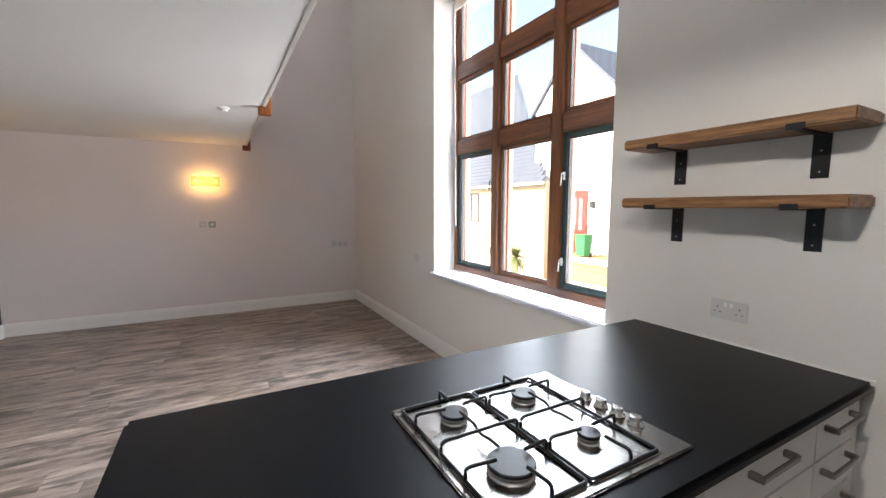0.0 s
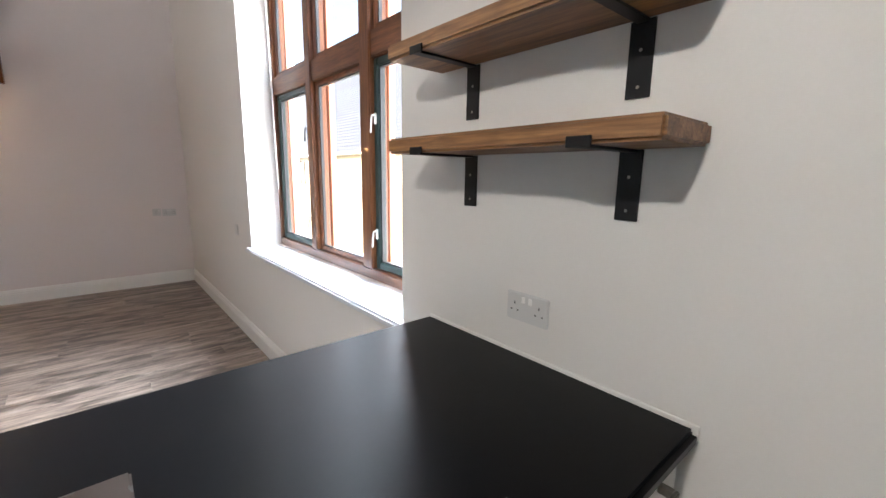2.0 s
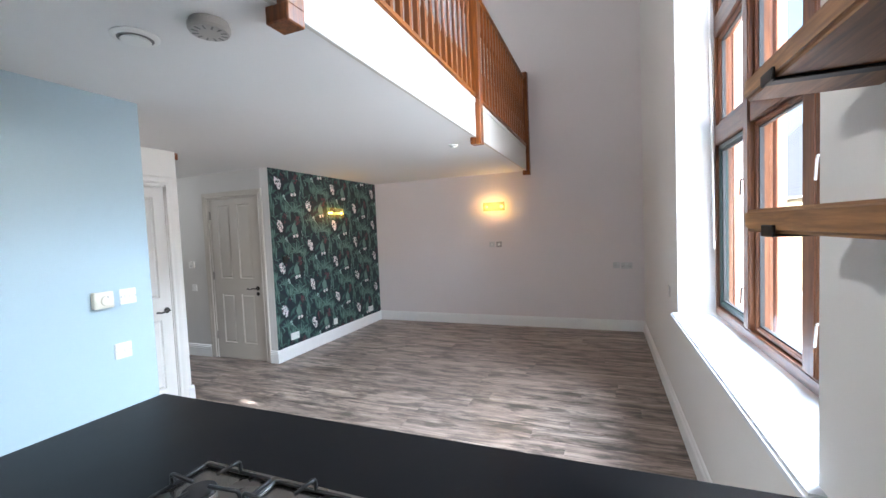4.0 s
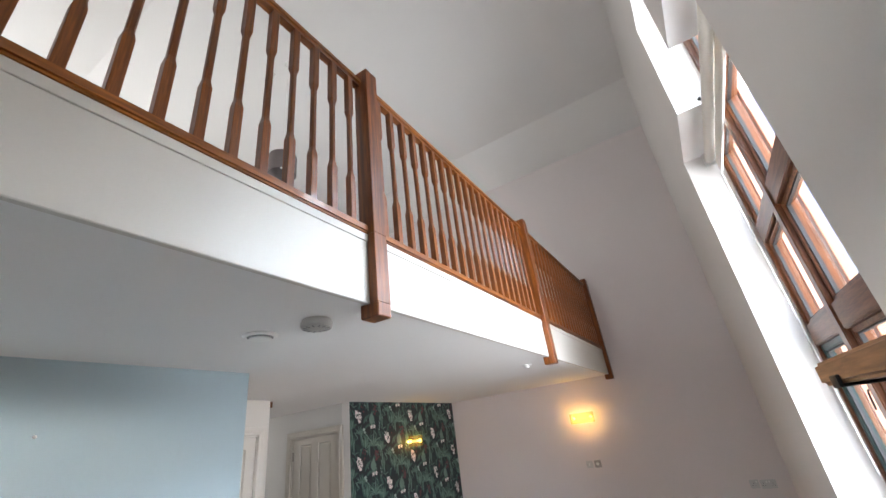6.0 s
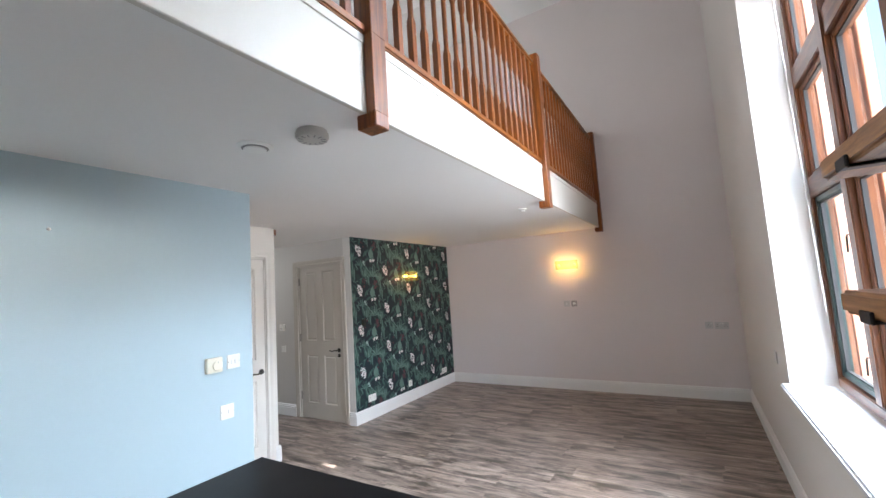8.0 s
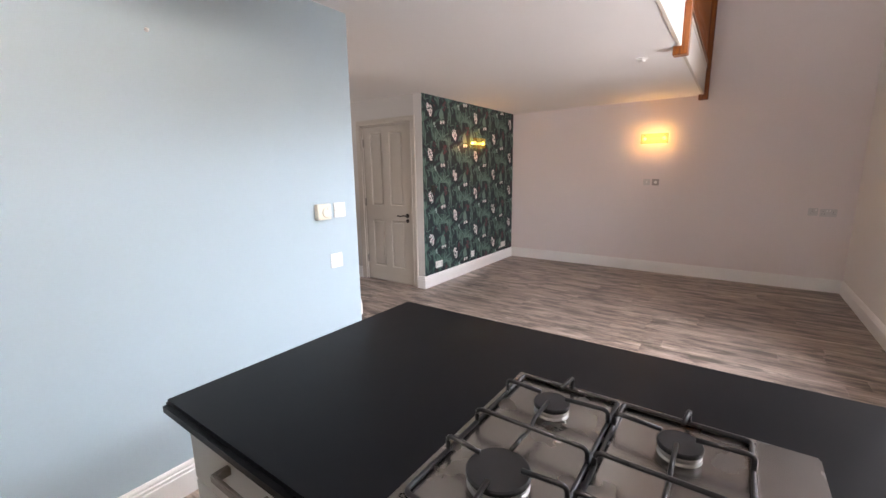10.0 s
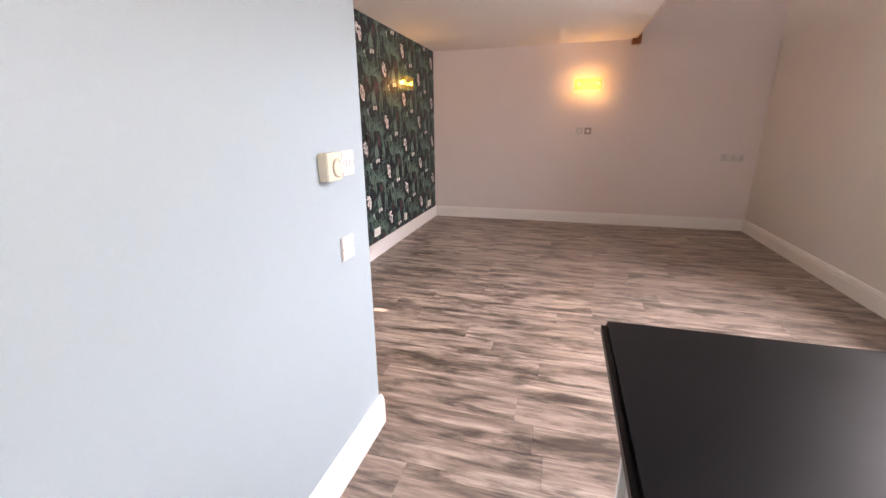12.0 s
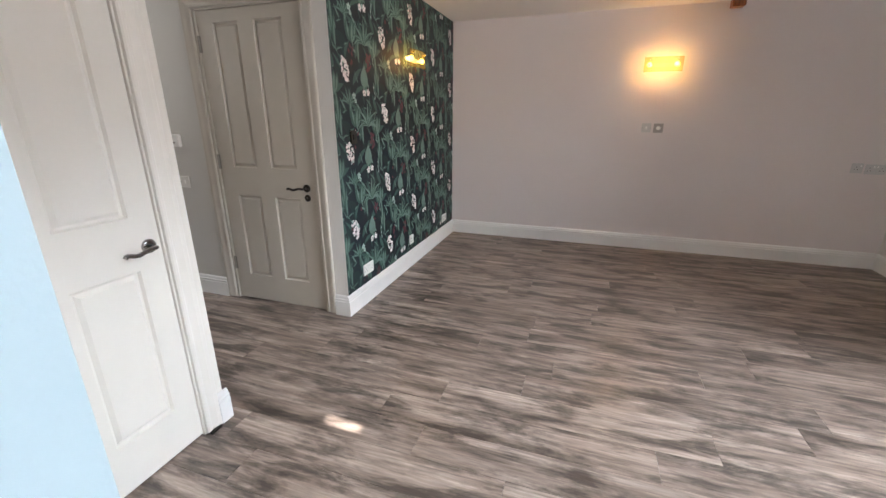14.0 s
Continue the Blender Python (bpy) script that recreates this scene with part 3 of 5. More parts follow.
def bar_handle(length):
    bm = bmesh.new()
    h = length / 2
    box(bm, -h, -0.036, -0.009, h, -0.027, 0.009, 0.0025, 2)
    for s in (-1, 1):
        box(bm, s * h - 0.007 * (s + 1), -0.0275, -0.009, s * h - 0.007 * (s - 1), 0.0, 0.009, 0.001)
    return bm


def base_unit(x0, x1, fronts, label, handle):
    """A floor unit: carcass, plinth, and fronts given as (z0, z1)."""
    unit = tagged(new("base_unit"), label, "kitchen unit", "units under the worktop")
    unit.location = ((x0 + x1) / 2, 0, 0)
    w = (x1 - x0) / 2
    part("body", box(bmesh.new(), -w + 0.001, 0.640, 0.12, w - 0.001, 1.40, CT - 0.041), M_UNIT, unit)
    part("plinth", box(bmesh.new(), -w + 0.001, 0.69, 0.0, w - 0.001, 0.706, 0.119), M_UNIT, unit)
    for z0, z1 in fronts:
        tall = z1 - z0 > 0.3
        f = part("door" if tall else "drawer_front", box(bmesh.new(), -w + 0.0025, 0.619, z0, w - 0.0025, 0.638, z1, 0.002, 2), M_UNIT, unit)
        hd = part("handle", bar_handle(handle), M_HANDLE, f, "brushed nickel bar handle")
        hd.location = (0, 0.619, z1 - 0.038 if not tall else z1 - 0.06)
    return unit


D2 = ((0.718, 0.855), (0.577, 0.714), (0.352, 0.573), (0.125, 0.348))
base_unit(0.035, 0.535, ((0.718, 0.855), (0.125, 0.714)), "white kitchen unit with one drawer over a door", 0.16)
base_unit(0.535, 1.135, ((0.718, 0.855), (0.125, 0.714)), "white kitchen unit under the gas hob", 0.20)
base_unit(1.135, 1.735, ((0.718, 0.855), (0.445, 0.714), (0.125, 0.441)), "wide white kitchen drawer unit", 0.20)
base_unit(1.735, 2.035, D2, "narrow white kitchen unit of stacked drawers", 0.20)
part("end_panel", box(bmesh.new(), 2.037, 0.625, 0.0, W - 0.02, 1.40, CT - 0.041), M_UNIT)
tagged(bpy.data.objects["end_panel"], "white filler panel between units and wall", "panel")
tagged(part("back_panel", box(bmesh.new(), 0.02, 1.402, 0.0, W - 0.02, 1.42, CT - 0.041, 0.001), M_UNIT), "white panel closing the back of the units", "panel")

# ---- gas hob ----
HX0, HX1, HY0, HY1, HZ = 0.606, 1.187, 0.671, 1.184, CT
hob = tagged(new("gas_hob"), "stainless steel gas hob with four burners set in the black worktop", "hob")
hob.location = (HX0, HY0, HZ)
HW, HD = HX1 - HX0, HY1 - HY0
bm = bmesh.new()
box(bm, 0, 0, 0.0, HW, HD, 0.009, 0.004, 2)
plate_ob = part("top_plate", bm, M_STEEL, hob)
wells = bmesh.new()
for x0, x1 in ((0.014, 0.248), (0.252, 0.488)):
    # pressed tray under each grate: a low raised rim
    for a in ((x0, 0.02, x0 + 0.006, HD - 0.02), (x1 - 0.006, 0.02, x1, HD - 0.02), (x0, 0.02, x1, 0.026), (x0, HD - 0.026, x1, HD - 0.02)):
        box(wells, a[0], a[1], 0.0085, a[2], a[3], 0.0115, 0.001)
part("tray_rim", wells, M_STEEL, hob)
burners = ((0.132, 0.382, 0.036), (0.372, 0.382, 0.036), (0.132, 0.138, 0.052), (0.372, 0.138, 0.027))
for bx_, by_, r in burners:
    m = pose(bx_, by_, 0.009)
    bn = part("burner", ring(bmesh.new(), m, [(r * 1.03, 0), (r * 1.02, 0.002), (r * 0.93, 0.003), (r * 0.93, 0.007), (r * 1.0, 0.008), (r * 1.0, 0.0155), (r * 0.9, 0.016)], 32), M_ALU, hob, "aluminium burner ring", True)
    part("burner_cap", ring(bmesh.new(), m @ pose(0, 0, 0.0155), [(r * 1.0, 0), (r * 1.05, 0.001), (r * 1.05, 0.007), (r * 1.0, 0.0095), (r * 0.2, 0.010)], 32), M_CAST, bn, "black enamel burner cap")
for x0, x1 in ((0.022, 0.244), (0.256, 0.480)):
    bm = bmesh.new()
    y0, y1, zl, zh, q = 0.026, HD - 0.026, 0.0155, 0.045, 0.0046
    tube(bm, bend([(x0, (y0 + y1) / 2, zl), (x0, y0, zl), (x1, y0, zl), (x1, y1, zl), (x0, y1, zl), (x0, (y0 + y1) / 2, zl)], 0.012), q)
    xc = (x0 + x1) / 2
    for yc in (0.138, 0.382):
        r = next(b[2] for b in burners if abs(b[0] - xc) < 0.04 and abs(b[1] - yc) < 0.02)
        for s, xe in ((-1, x0), (1, x1)):
            tube(bm, bend([(xe, yc + 0.012, zl), (xe, yc + 0.012, zh), (xc + s * r * 0.75, yc + 0.004, zh)], 0.012), q)
        ye = y0 if yc < 0.25 else y1
        tube(bm, bend([(xc + 0.01, ye, zl), (xc + 0.01, ye, zh), (xc + 0.004, yc + (ye - yc) * 0.42, zh)], 0.012), q)
        if yc > 0.25:
            # long finger from the rear burner, cranked under the cross bar
            tube(bm, bend([(xc, yc - r * 0.75, zh), (xc, 0.285, zh), (xc, 0.268, zh - 0.011), (xc, 0.242, zh - 0.011), (xc, 0.228, zh - 0.006), (xc, 0.185, zh - 0.006)], 0.008), q * 0.9)
    tube(bm, bend([(x0, 0.255, zl), (x0, 0.255, zh), (x1, 0.255, zh), (x1, 0.255, zl)], 0.014), q)
    part("pan_support", bm, M_ENAMEL, hob, "black wire pan support", True)
for k in range(4):
    y = 0.131 + 0.056 * k
    kn = part("knob", ring(bmesh.new(), pose(0.540, y, 0.009), [(0.021, 0), (0.021, 0.004), (0.0165, 0.006), (0.0155, 0.022), (0.014, 0.024)], 24), M_KNOB, hob, "chrome control knob", True)
    part("grip", box(bmesh.new(), 0.540 - 0.004, y - 0.0165, 0.022, 0.540 + 0.004, y + 0.0165, 0.036, 0.002), M_KNOB, kn)

# ---- wall shelves ----


def wall_shelf(z0, label):
    sh = tagged(new("wall_shelf"), label, "shelf", "shelves over the worktop")
    sh.location = (W, 0, z0)
    bm = box(bmesh.new(), -0.218, 0.645, 0, -0.001, 1.452, 0.045, 0.007, 3)
    part("board", bm, M_SHELF, sh)
    for y in (0.797, 1.304):
        bm = bmesh.new()
        w, t = 0.0265, 0.005
        box(bm, -0.0055, y - w, -0.158, -0.0004, y + w, -0.0005, 0.001)
        box(bm, -0.224, y - w * 0.55, -0.0062, -0.0056, y + w * 0.55, -0.0004, 0.001)
        box(bm, -0.2245, y - w, -0.0063, -0.2187, y + w, 0.015, 0.0015)
        br = part("bracket", bm, M_BLACK, sh, "black steel lipped bracket")
        sc = bmesh.new()
        for z in (-0.135, -0.06):
            cyl(sc, pose(-0.0055, y, z, 0, -90, 0), 0.0038, 0.003, 0.0015, 12)
        tagged(part("screw", sc, M_HANDLE, br), kind="stuff")
    return sh


wall_shelf(1.479, "thick brown pine shelf on black steel brackets")
wall_shelf(1.745, "thick brown pine shelf on black steel brackets")

# ---- switches and sockets ----


def face(where, u, z):
    """A pose on a wall: local x runs along the wall, local z out of it, local y up."""
    if where == "east":
        return Matrix.Translation((W, u, z)) @ Matrix(((0, 0, -1, 0), (-1, 0, 0, 0), (0, 1, 0, 0), (0, 0, 0, 1)))
    if where == "north":
        return Matrix.Translation((u, FY, z)) @ Matrix(((1, 0, 0, 0), (0, 0, -1, 0), (0, 1, 0, 0), (0, 0, 0, 1)))
    if where == "hall":
        return Matrix.Translation((u, 4.10, z)) @ Matrix(((1, 0, 0, 0), (0, 0, -1, 0), (0, 1, 0, 0), (0, 0, 0, 1)))
    x = {"paper": WP + 0.002, "blue": BL}[where]
    return Matrix.Translation((x, u, z)) @ Matrix(((0, 0, 1, 0), (1, 0, 0, 0), (0, 1, 0, 0), (0, 0, 0, 1)))


def plate(name, m, w, h, mat, label, category, d=0.009):
    ob = tagged(new(name), label, category)
    ob.matrix_world = m
    part("faceplate", box(bmesh.new(), -w / 2, -h / 2, 0.0, w / 2, h / 2, d, 0.003, 2), mat, ob)
    return ob


def pins(bm, x, d=0.0092):
    box(bm, x - 0.002, 0.006, d - 0.002, x + 0.002, 0.014, d + 0.0004)
    for s in (-1, 1):
        box(bm, x + s * 0.0115 - 0.0032, -0.0135, d - 0.002, x + s * 0.0115 + 0.0032, -0.0095, d + 0.0004)


def socket_double(m, mat=None, label="white plastic double socket on the wall"):
    ob = plate("double_socket", m, 0.146, 0.086, mat or M_PLATE, label, "socket")
    bm = bmesh.new()
    for x in (-0.043, 0.043):
        pins(bm, x)
    tagged(part("pin_slots", bm, M_DARK, ob), kind="stuff")
    for x in (-0.012, 0.012):
        part("rocker", box(bmesh.new(), x - 0.0055, 0.014, 0.007, x + 0.0055, 0.032, 0.0125, 0.0015), M_ROCKER, ob)
    return ob


def socket_single(m, mat=None, label="white plastic single socket on the wall"):
    ob = plate("single_socket", m, 0.086, 0.086, mat or M_PLATE, label, "socket")
    bm = bmesh.new()
    pins(bm, -0.006)
    tagged(part("pin_slots", bm, M_DARK, ob), kind="stuff")
    part("rocker", box(bmesh.new(), 0.018, 0.012, 0.007, 0.029, 0.03, 0.0125, 0.0015), M_ROCKER, ob)
    return ob


def switch(m, rockers, label, mat=None, screws=True):
    ob = plate("light_switch", m, 0.086, 0.086, mat or M_PLATE, label, "light switch")
    for x in rockers:
        part("rocker", box(bmesh.new(), x - 0.0075, -0.0125, 0.007, x + 0.0075, 0.0125, 0.0125, 0.002), M_ROCKER, ob)
    if screws:
        bm = bmesh.new()
        for x in (-0.0355, 0.0355):
            cyl(bm, pose(x, 0, 0.0085), 0.0032, 0.0028, 0.0012, 10)
        tagged(part("screw", bm, M_HANDLE, ob, "small screw heads"), kind="stuff")
    return ob


socket_double(face("east", 1.056, 1.042), M_SOCK)
switch(face("blue", 1.882, 1.208), (-0.012, 0.012), "white two-gang light switch on the blue wall")
switch(face("blue", 1.838, 0.911), (0.010,), "white fused switch on the blue wall")
th = plate("thermostat", face("blue", 1.751, 1.207), 0.092, 0.088, M_CREAM, "cream room thermostat with a round dial", "thermostat", 0.034)
dl = part("dial", ring(bmesh.new(), pose(0.012, -0.004, 0.033), [(0.030, 0), (0.030, 0.006), (0.027, 0.009), (0.024, 0.0095)], 32), M_CREAM, th, "", True)
part("marker", box(bmesh.new(), 0.010, 0.012, 0.0424, 0.014, 0.022, 0.0434), M_GREYP, dl)
part("vent_slots", box(bmesh.new(), -0.03, 0.0435, 0.008, 0.03, 0.0446, 0.024), M_GREYP, th)
nail = tagged(part("picture_hook", ring(bmesh.new(), face("blue", 0.997, 1.972), [(0.008, 0), (0.008, 0.004), (0.005, 0.012), (0.004, 0.016)], 14), M_PLATE), "small white picture hook on the blue wall", "hook")

switch(face("north", 0.022, 1.242), (0.0,), "white light switch on the lilac wall", M_SOCK)
dm = switch(face("north", 0.130, 1.240), (), "greyish dimmer switch on the lilac wall", M_GREYP)
part("dial", ring(bmesh.new(), pose(0, 0, 0.009), [(0.019, 0), (0.018, 0.012), (0.014, 0.014)], 24), M_PLATE, dm, "white dimmer knob")
socket_single(face("north", 1.765, 0.912), M_SOCK, "white single socket beside the corner")
socket_double(face("north", 1.895, 0.905), M_SOCK, "greyish double aerial and power outlet on the lilac wall")
tagged(plate("blank_plate", face("east", 4.19, 0.925), 0.090, 0.090, M_SOCK, "white blank outlet plate by the window", "outlet"))
socket_double(face("paper", 4.39, 0.258), None, "white double socket low on the botanical wallpaper")
socket_single(face("paper", 5.215, 0.252), None, "white single socket low on the botanical wallpaper")
socket_double(face("paper", 6.16, 0.247), None, "white double socket low on the botanical wallpaper")
sw = plate("light_switch", face("paper", 4.296, 1.217), 0.078, 0.088, M_PEWTER, "dark bronze switch on the botanical wallpaper", "light switch")
part("rocker", box(bmesh.new(), -0.014, -0.018, 0.007, 0.014, 0.018, 0.0125, 0.002), M_DARK, sw)
cs = plate("heating_control", face("hall", -3.325, 1.182), 0.085, 0.085, M_PLATE, "white heating control box in the hallway", "thermostat", 0.03)
part("button", box(bmesh.new(), -0.012, -0.02, 0.029, 0.012, -0.008, 0.033, 0.001), M_GREYP, cs)
switch(face("hall", -3.318, 0.886), (0.0,), "white light switch in the hallway")

# ---- ceiling fittings ----


def ceiling_fitting(name, x, y, z, profile, mat, label, category):
    ob = tagged(new(name), label, category)
    ob.matrix_world = pose(x, y, z, 180, 0, 0)
    part("body", ring(bmesh.new(), Matrix.Identity(4), profile, 40), mat, ob, "", False)
    return ob


vent = ceiling_fitting("ceiling_vent", -0.065, 1.506, CZ, [(0.082, 0), (0.082, 0.004), (0.072, 0.010), (0.060, 0.011)], M_PLATE, "round white ventilation valve in the ceiling", "vent")
part("core", ring(bmesh.new(), Matrix.Identity(4), [(0.02, 0.009), (0.048, 0.013), (0.052, 0.018), (0.046, 0.021)], 40), M_PLATE, vent)
# shade inside the valve's gap, painted as a grey ring
part("gap", ring(bmesh.new(), Matrix.Identity(4), [(0.061, 0.0112), (0.05, 0.0128)], 40), M_SHADOW, vent, "ring gap with its shadow painted grey")
# greyer than the white plastic of the other ceiling fittings
M_SMOKE = material("greyish_white_plastic", (0.42, 0.40, 0.37), 0.45, vary=0.04, scale=20)
smoke = ceiling_fitting("smoke_alarm", 0.276, 1.553, CZ, [(0.066, 0), (0.068, 0.012), (0.072, 0.014), (0.072, 0.030), (0.066, 0.040), (0.03, 0.042)], M_SMOKE, "off-white round smoke alarm on the ceiling", "smoke alarm")
bm = bmesh.new()
for k in range(12):
    a = 2 * math.pi * k / 12
    m = Matrix.Rotation(a, 4, "Z")
    s = bmesh.ops.create_cube(bm, size=1.0, matrix=m @ Matrix.LocRotScale((0.049, 0, 0.0415), None, (0.022, 0.006, 0.002)))
part("grille", bm, M_SHADOW, smoke)
det = ceiling_fitting("heat_detector", 0.290, 4.14, CZ, [(0.045, 0), (0.045, 0.008), (0.03, 0.014), (0.026, 0.026), (0.018, 0.03)], M_PLATE, "small white detector on the ceiling", "detector")
tagged(part("wood_block", box(bmesh.new(), WP - 0.10, 3.012, 2.245, WP - 0.02, 3.055, 2.305, 0.003), M_RAIL), "small brown wooden block under the ceiling", "wood block")


def pendant(x, y, drop):
    ob = tagged(new("pendant_lamp"), "pendant lamp with a taupe drum shade on a long cord", "pendant lamp", "pendants over the loft")
    ob.location = (x, y, TOPZ)
    part("ceiling_rose", ring(bmesh.new(), pose(0, 0, 0, 180, 0, 0), [(0.05, 0), (0.048, 0.012), (0.02, 0.03), (0.006, 0.04)], 24), M_PLATE, ob, "white ceiling rose", True)
    part("cord", tube(bmesh.new(), [(0, 0, -0.03), (0, 0, -drop + 0.1)], 0.003, 6), M_PLATE, ob)
    bm = bmesh.new()
    seg = 36
    lo = [[bm.verts.new((r * math.cos(2 * math.pi * i / seg), r * math.sin(2 * math.pi * i / seg), z)) for i in range(seg)] for r, z in ((0.150, -drop - 0.12), (0.150, -drop + 0.12), (0.147, -drop + 0.12), (0.147, -drop - 0.12))]
    for a, b in zip(lo, lo[1:] + lo[:1]):
        for i in range(seg):
            bm.faces.new((a[i], a[(i + 1) % seg], b[(i + 1) % seg], b[i]))
    part("shade", bm, M_SHADE, ob, "taupe fabric drum shade", False)
    bm = bmesh.new()
    for k in range(3):
        a = 2 * math.pi * k / 3
        tube(bm, [(0, 0, -drop + 0.1), (0.148 * math.cos(a), 0.148 * math.sin(a), -drop + 0.1)], 0.002, 6)
    cyl(bm, pose(0, 0, -drop - 0.02), 0.02, 0.02, 0.12, 14)
    part("lamp_holder", bm, M_PLATE, ob)
    return ob


pendant(-1.50, 2.62, 1.60)
pendant(-2.52, 2.62, 1.60)
vd = ceiling_fitting("smoke_alarm", -1.78, 2.58, TOPZ, [(0.05, 0), (0.05, 0.02), (0.04, 0.035), (0.02, 0.04)], M_PLATE, "small white smoke alarm on the vaulted ceiling", "smoke alarm")

# alarm on the sloping end of the vault: white base with a dark ring round the test button
sl = math.degrees(math.atan2(TOPZ - 4.44, 1.25 - SOUTH))
va = tagged(new("smoke_alarm"), "large round white smoke alarm on the sloping ceiling", "smoke alarm")
va.matrix_world = pose(-2.05, 0.89, TOPZ - (1.25 - 0.89) * (TOPZ - 4.44) / (1.25 - SOUTH), 180 + sl, 0, 0)
part("body", ring(bmesh.new(), Matrix.Identity(4), [(0.075, 0), (0.075, 0.018), (0.068, 0.034), (0.05, 0.04)], 36), M_PLATE, va)
part("button_ring", ring(bmesh.new(), Matrix.Identity(4), [(0.034, 0.0395), (0.034, 0.043), (0.026, 0.0435)], 28), M_SHADOW, va, "dark ring")
part("button", ring(bmesh.new(), Matrix.Identity(4), [(0.024, 0.0425), (0.024, 0.046), (0.018, 0.047)], 28), M_PLATE, va)
hook = bmesh.new()
cyl(hook, pose(2.262, 3.0795, 3.62, 90, 0, 0), 0.012, 0.012, 0.006, 14)
tube(hook, bend([(2.262, 3.076, 3.62), (2.262, 3.05, 3.62), (2.262, 3.045, 3.60), (2.262, 3.055, 3.588)], 0.008), 0.004)
tagged(part("cord_hook", hook, M_PEWTER), "small dark metal cord hook on the window reveal", "hook")

# ---- wall lamps ----


def wall_lamp(m, label):
    ob = tagged(new("wall_lamp"), label, "wall lamp", "lit wall lamps")
    ob.matrix_world = m
    part("back_plate", box(bmesh.new(), -0.125, -0.016, 0, 0.125, 0.016, 0.014, 0.004, 2), M_PLATE, ob, "white back plate")
    bm = bmesh.new()
    n = 14
    rows_ = []
    for z_ in (0.0, 0.004):
        rows_.append([[bm.verts.new((x, y, 0.088 - 0.9 * x * x + z_)) for x in (-0.165 + 0.33 * i / n for i in range(n + 1))] for y in (-0.065, 0.065)])
    for r_ in rows_:
        for i in range(n):
            bm.faces.new((r_[0][i], r_[0][i + 1], r_[1][i + 1], r_[1][i]))
    for j in (0, 1):
        for i in range(n):
            bm.faces.new((rows_[0][j][i], rows_[0][j][i + 1], rows_[1][j][i + 1], rows_[1][j][i]))
    for i in (0, n):
        bm.faces.new((rows_[0][0][i], rows_[0][1][i], rows_[1][1][i], rows_[1][0][i]))
    gl = part("glass_panel", bm, M_GLOWG, ob, "curved amber-lit frosted glass panel", True)
    gl.visible_shadow = False
    for x in (-0.115, 0.115):
        bm = bmesh.new()
        ring(bm, pose(x, 0, 0.0), [(0.008, 0.012), (0.008, 0.03), (0.017, 0.04), (0.021, 0.055), (0.017, 0.068), (0.006, 0.074)], 18)
        bl = part("bulb", bm, M_BULB, ob, "glowing warm bulb", True)
        st = part("stud", cyl(bmesh.new(), pose(x, 0.045, 0.06), 0.006, 0.006, 0.03, 12), M_CHROME, ob)
    return ob


for m, watts in ((face("north", 0.083, 1.812), 0.62), (face("paper", 5.30, 1.80), 0.3)):
    for x in (-0.1, 0.1):
        lamp("wall_lamp_light", "POINT", m @ pose(x, 0, 0.085), watts, (1.0, 0.52, 0.20), 0.02)
wall_lamp(face("north", 0.083, 1.812), "lit wall lamp with a curved glass panel on the lilac wall")
wall_lamp(face("paper", 5.30, 1.80), "lit wall lamp with a curved glass panel on the wallpaper")

# ---- doors ----


def panel_door(name, w, h, panels, mat, label):
    """A door leaf with moulded panels on its front (local -y)."""
    xs = sorted({0.0, w, *(p[0] for p in panels), *(p[2] for p in panels)})
    zs = sorted({0.0, h, *(p[1] for p in panels), *(p[3] for p in panels)})
    bm, vs = bmesh.new(), {}
    for x in xs:
        for z in zs:
            vs[x, z] = bm.verts.new((x, 0, z))
    picks = []
    for x0, x1 in zip(xs, xs[1:]):
        for z0, z1 in zip(zs, zs[1:]):
            f = bm.faces.new((vs[x0, z0], vs[x1, z0], vs[x1, z1], vs[x0, z1]))
            if any(p[0] <= x0 and x1 <= p[2] and p[1] <= z0 and z1 <= p[3] for p in panels):
                picks.append(f)
    bm.normal_update()
    for f in picks:
        bmesh.ops.inset_region(bm, faces=[f], thickness=0.009, depth=-0.013)
        bmesh.ops.inset_region(bm, faces=[f], thickness=0.010, depth=-0.002)
        bmesh.ops.inset_region(bm, faces=[f], thickness=0.020, depth=0.011)
    edge = [e for e in bm.edges if e.is_boundary]
    r = bmesh.ops.extrude_edge_only(bm, edges=edge)
    for v in r["geom"]:
        if isinstance(v, bmesh.types.BMVert):
            v.co.y = 0.04
    bmesh.ops.holes_fill(bm, edges=[e for e in bm.edges if e.is_boundary])
    return tagged(part(name, bm, mat), label, "door", kind="structure")


def architrave(x0, x1, top, width, door, y=-0.02):
    """Moulded casing on three sides of an opening, in the door's frame of reference."""
    prof = [(0.0, 0.012), (0.006, 0.016), (0.016, 0.017), (0.022, 0.012), (0.030, 0.013), (0.050, 0.019), (width - 0.006, 0.020), (width, 0.016), (width, 0.0), (0.0, 0.0)]
    bm = bmesh.new()
    path = ((x0, 0.0, -1, 0), (x0, top, -1, 1), (x1, top, 1, 1), (x1, 0.0, 1, 0))
    loops = [[bm.verts.new((x + sx * d, y - o, z + sz * d)) for d, o in prof] for x, z, sx, sz in path]
    for a, b in zip(loops, loops[1:]):
        for i in range(len(prof)):
            j = (i + 1) % len(prof)
            bm.faces.new((a[i], a[j], b[j], b[i]))
    bm.faces.new(loops[0])
    bm.faces.new(loops[-1][::-1])
    return bm


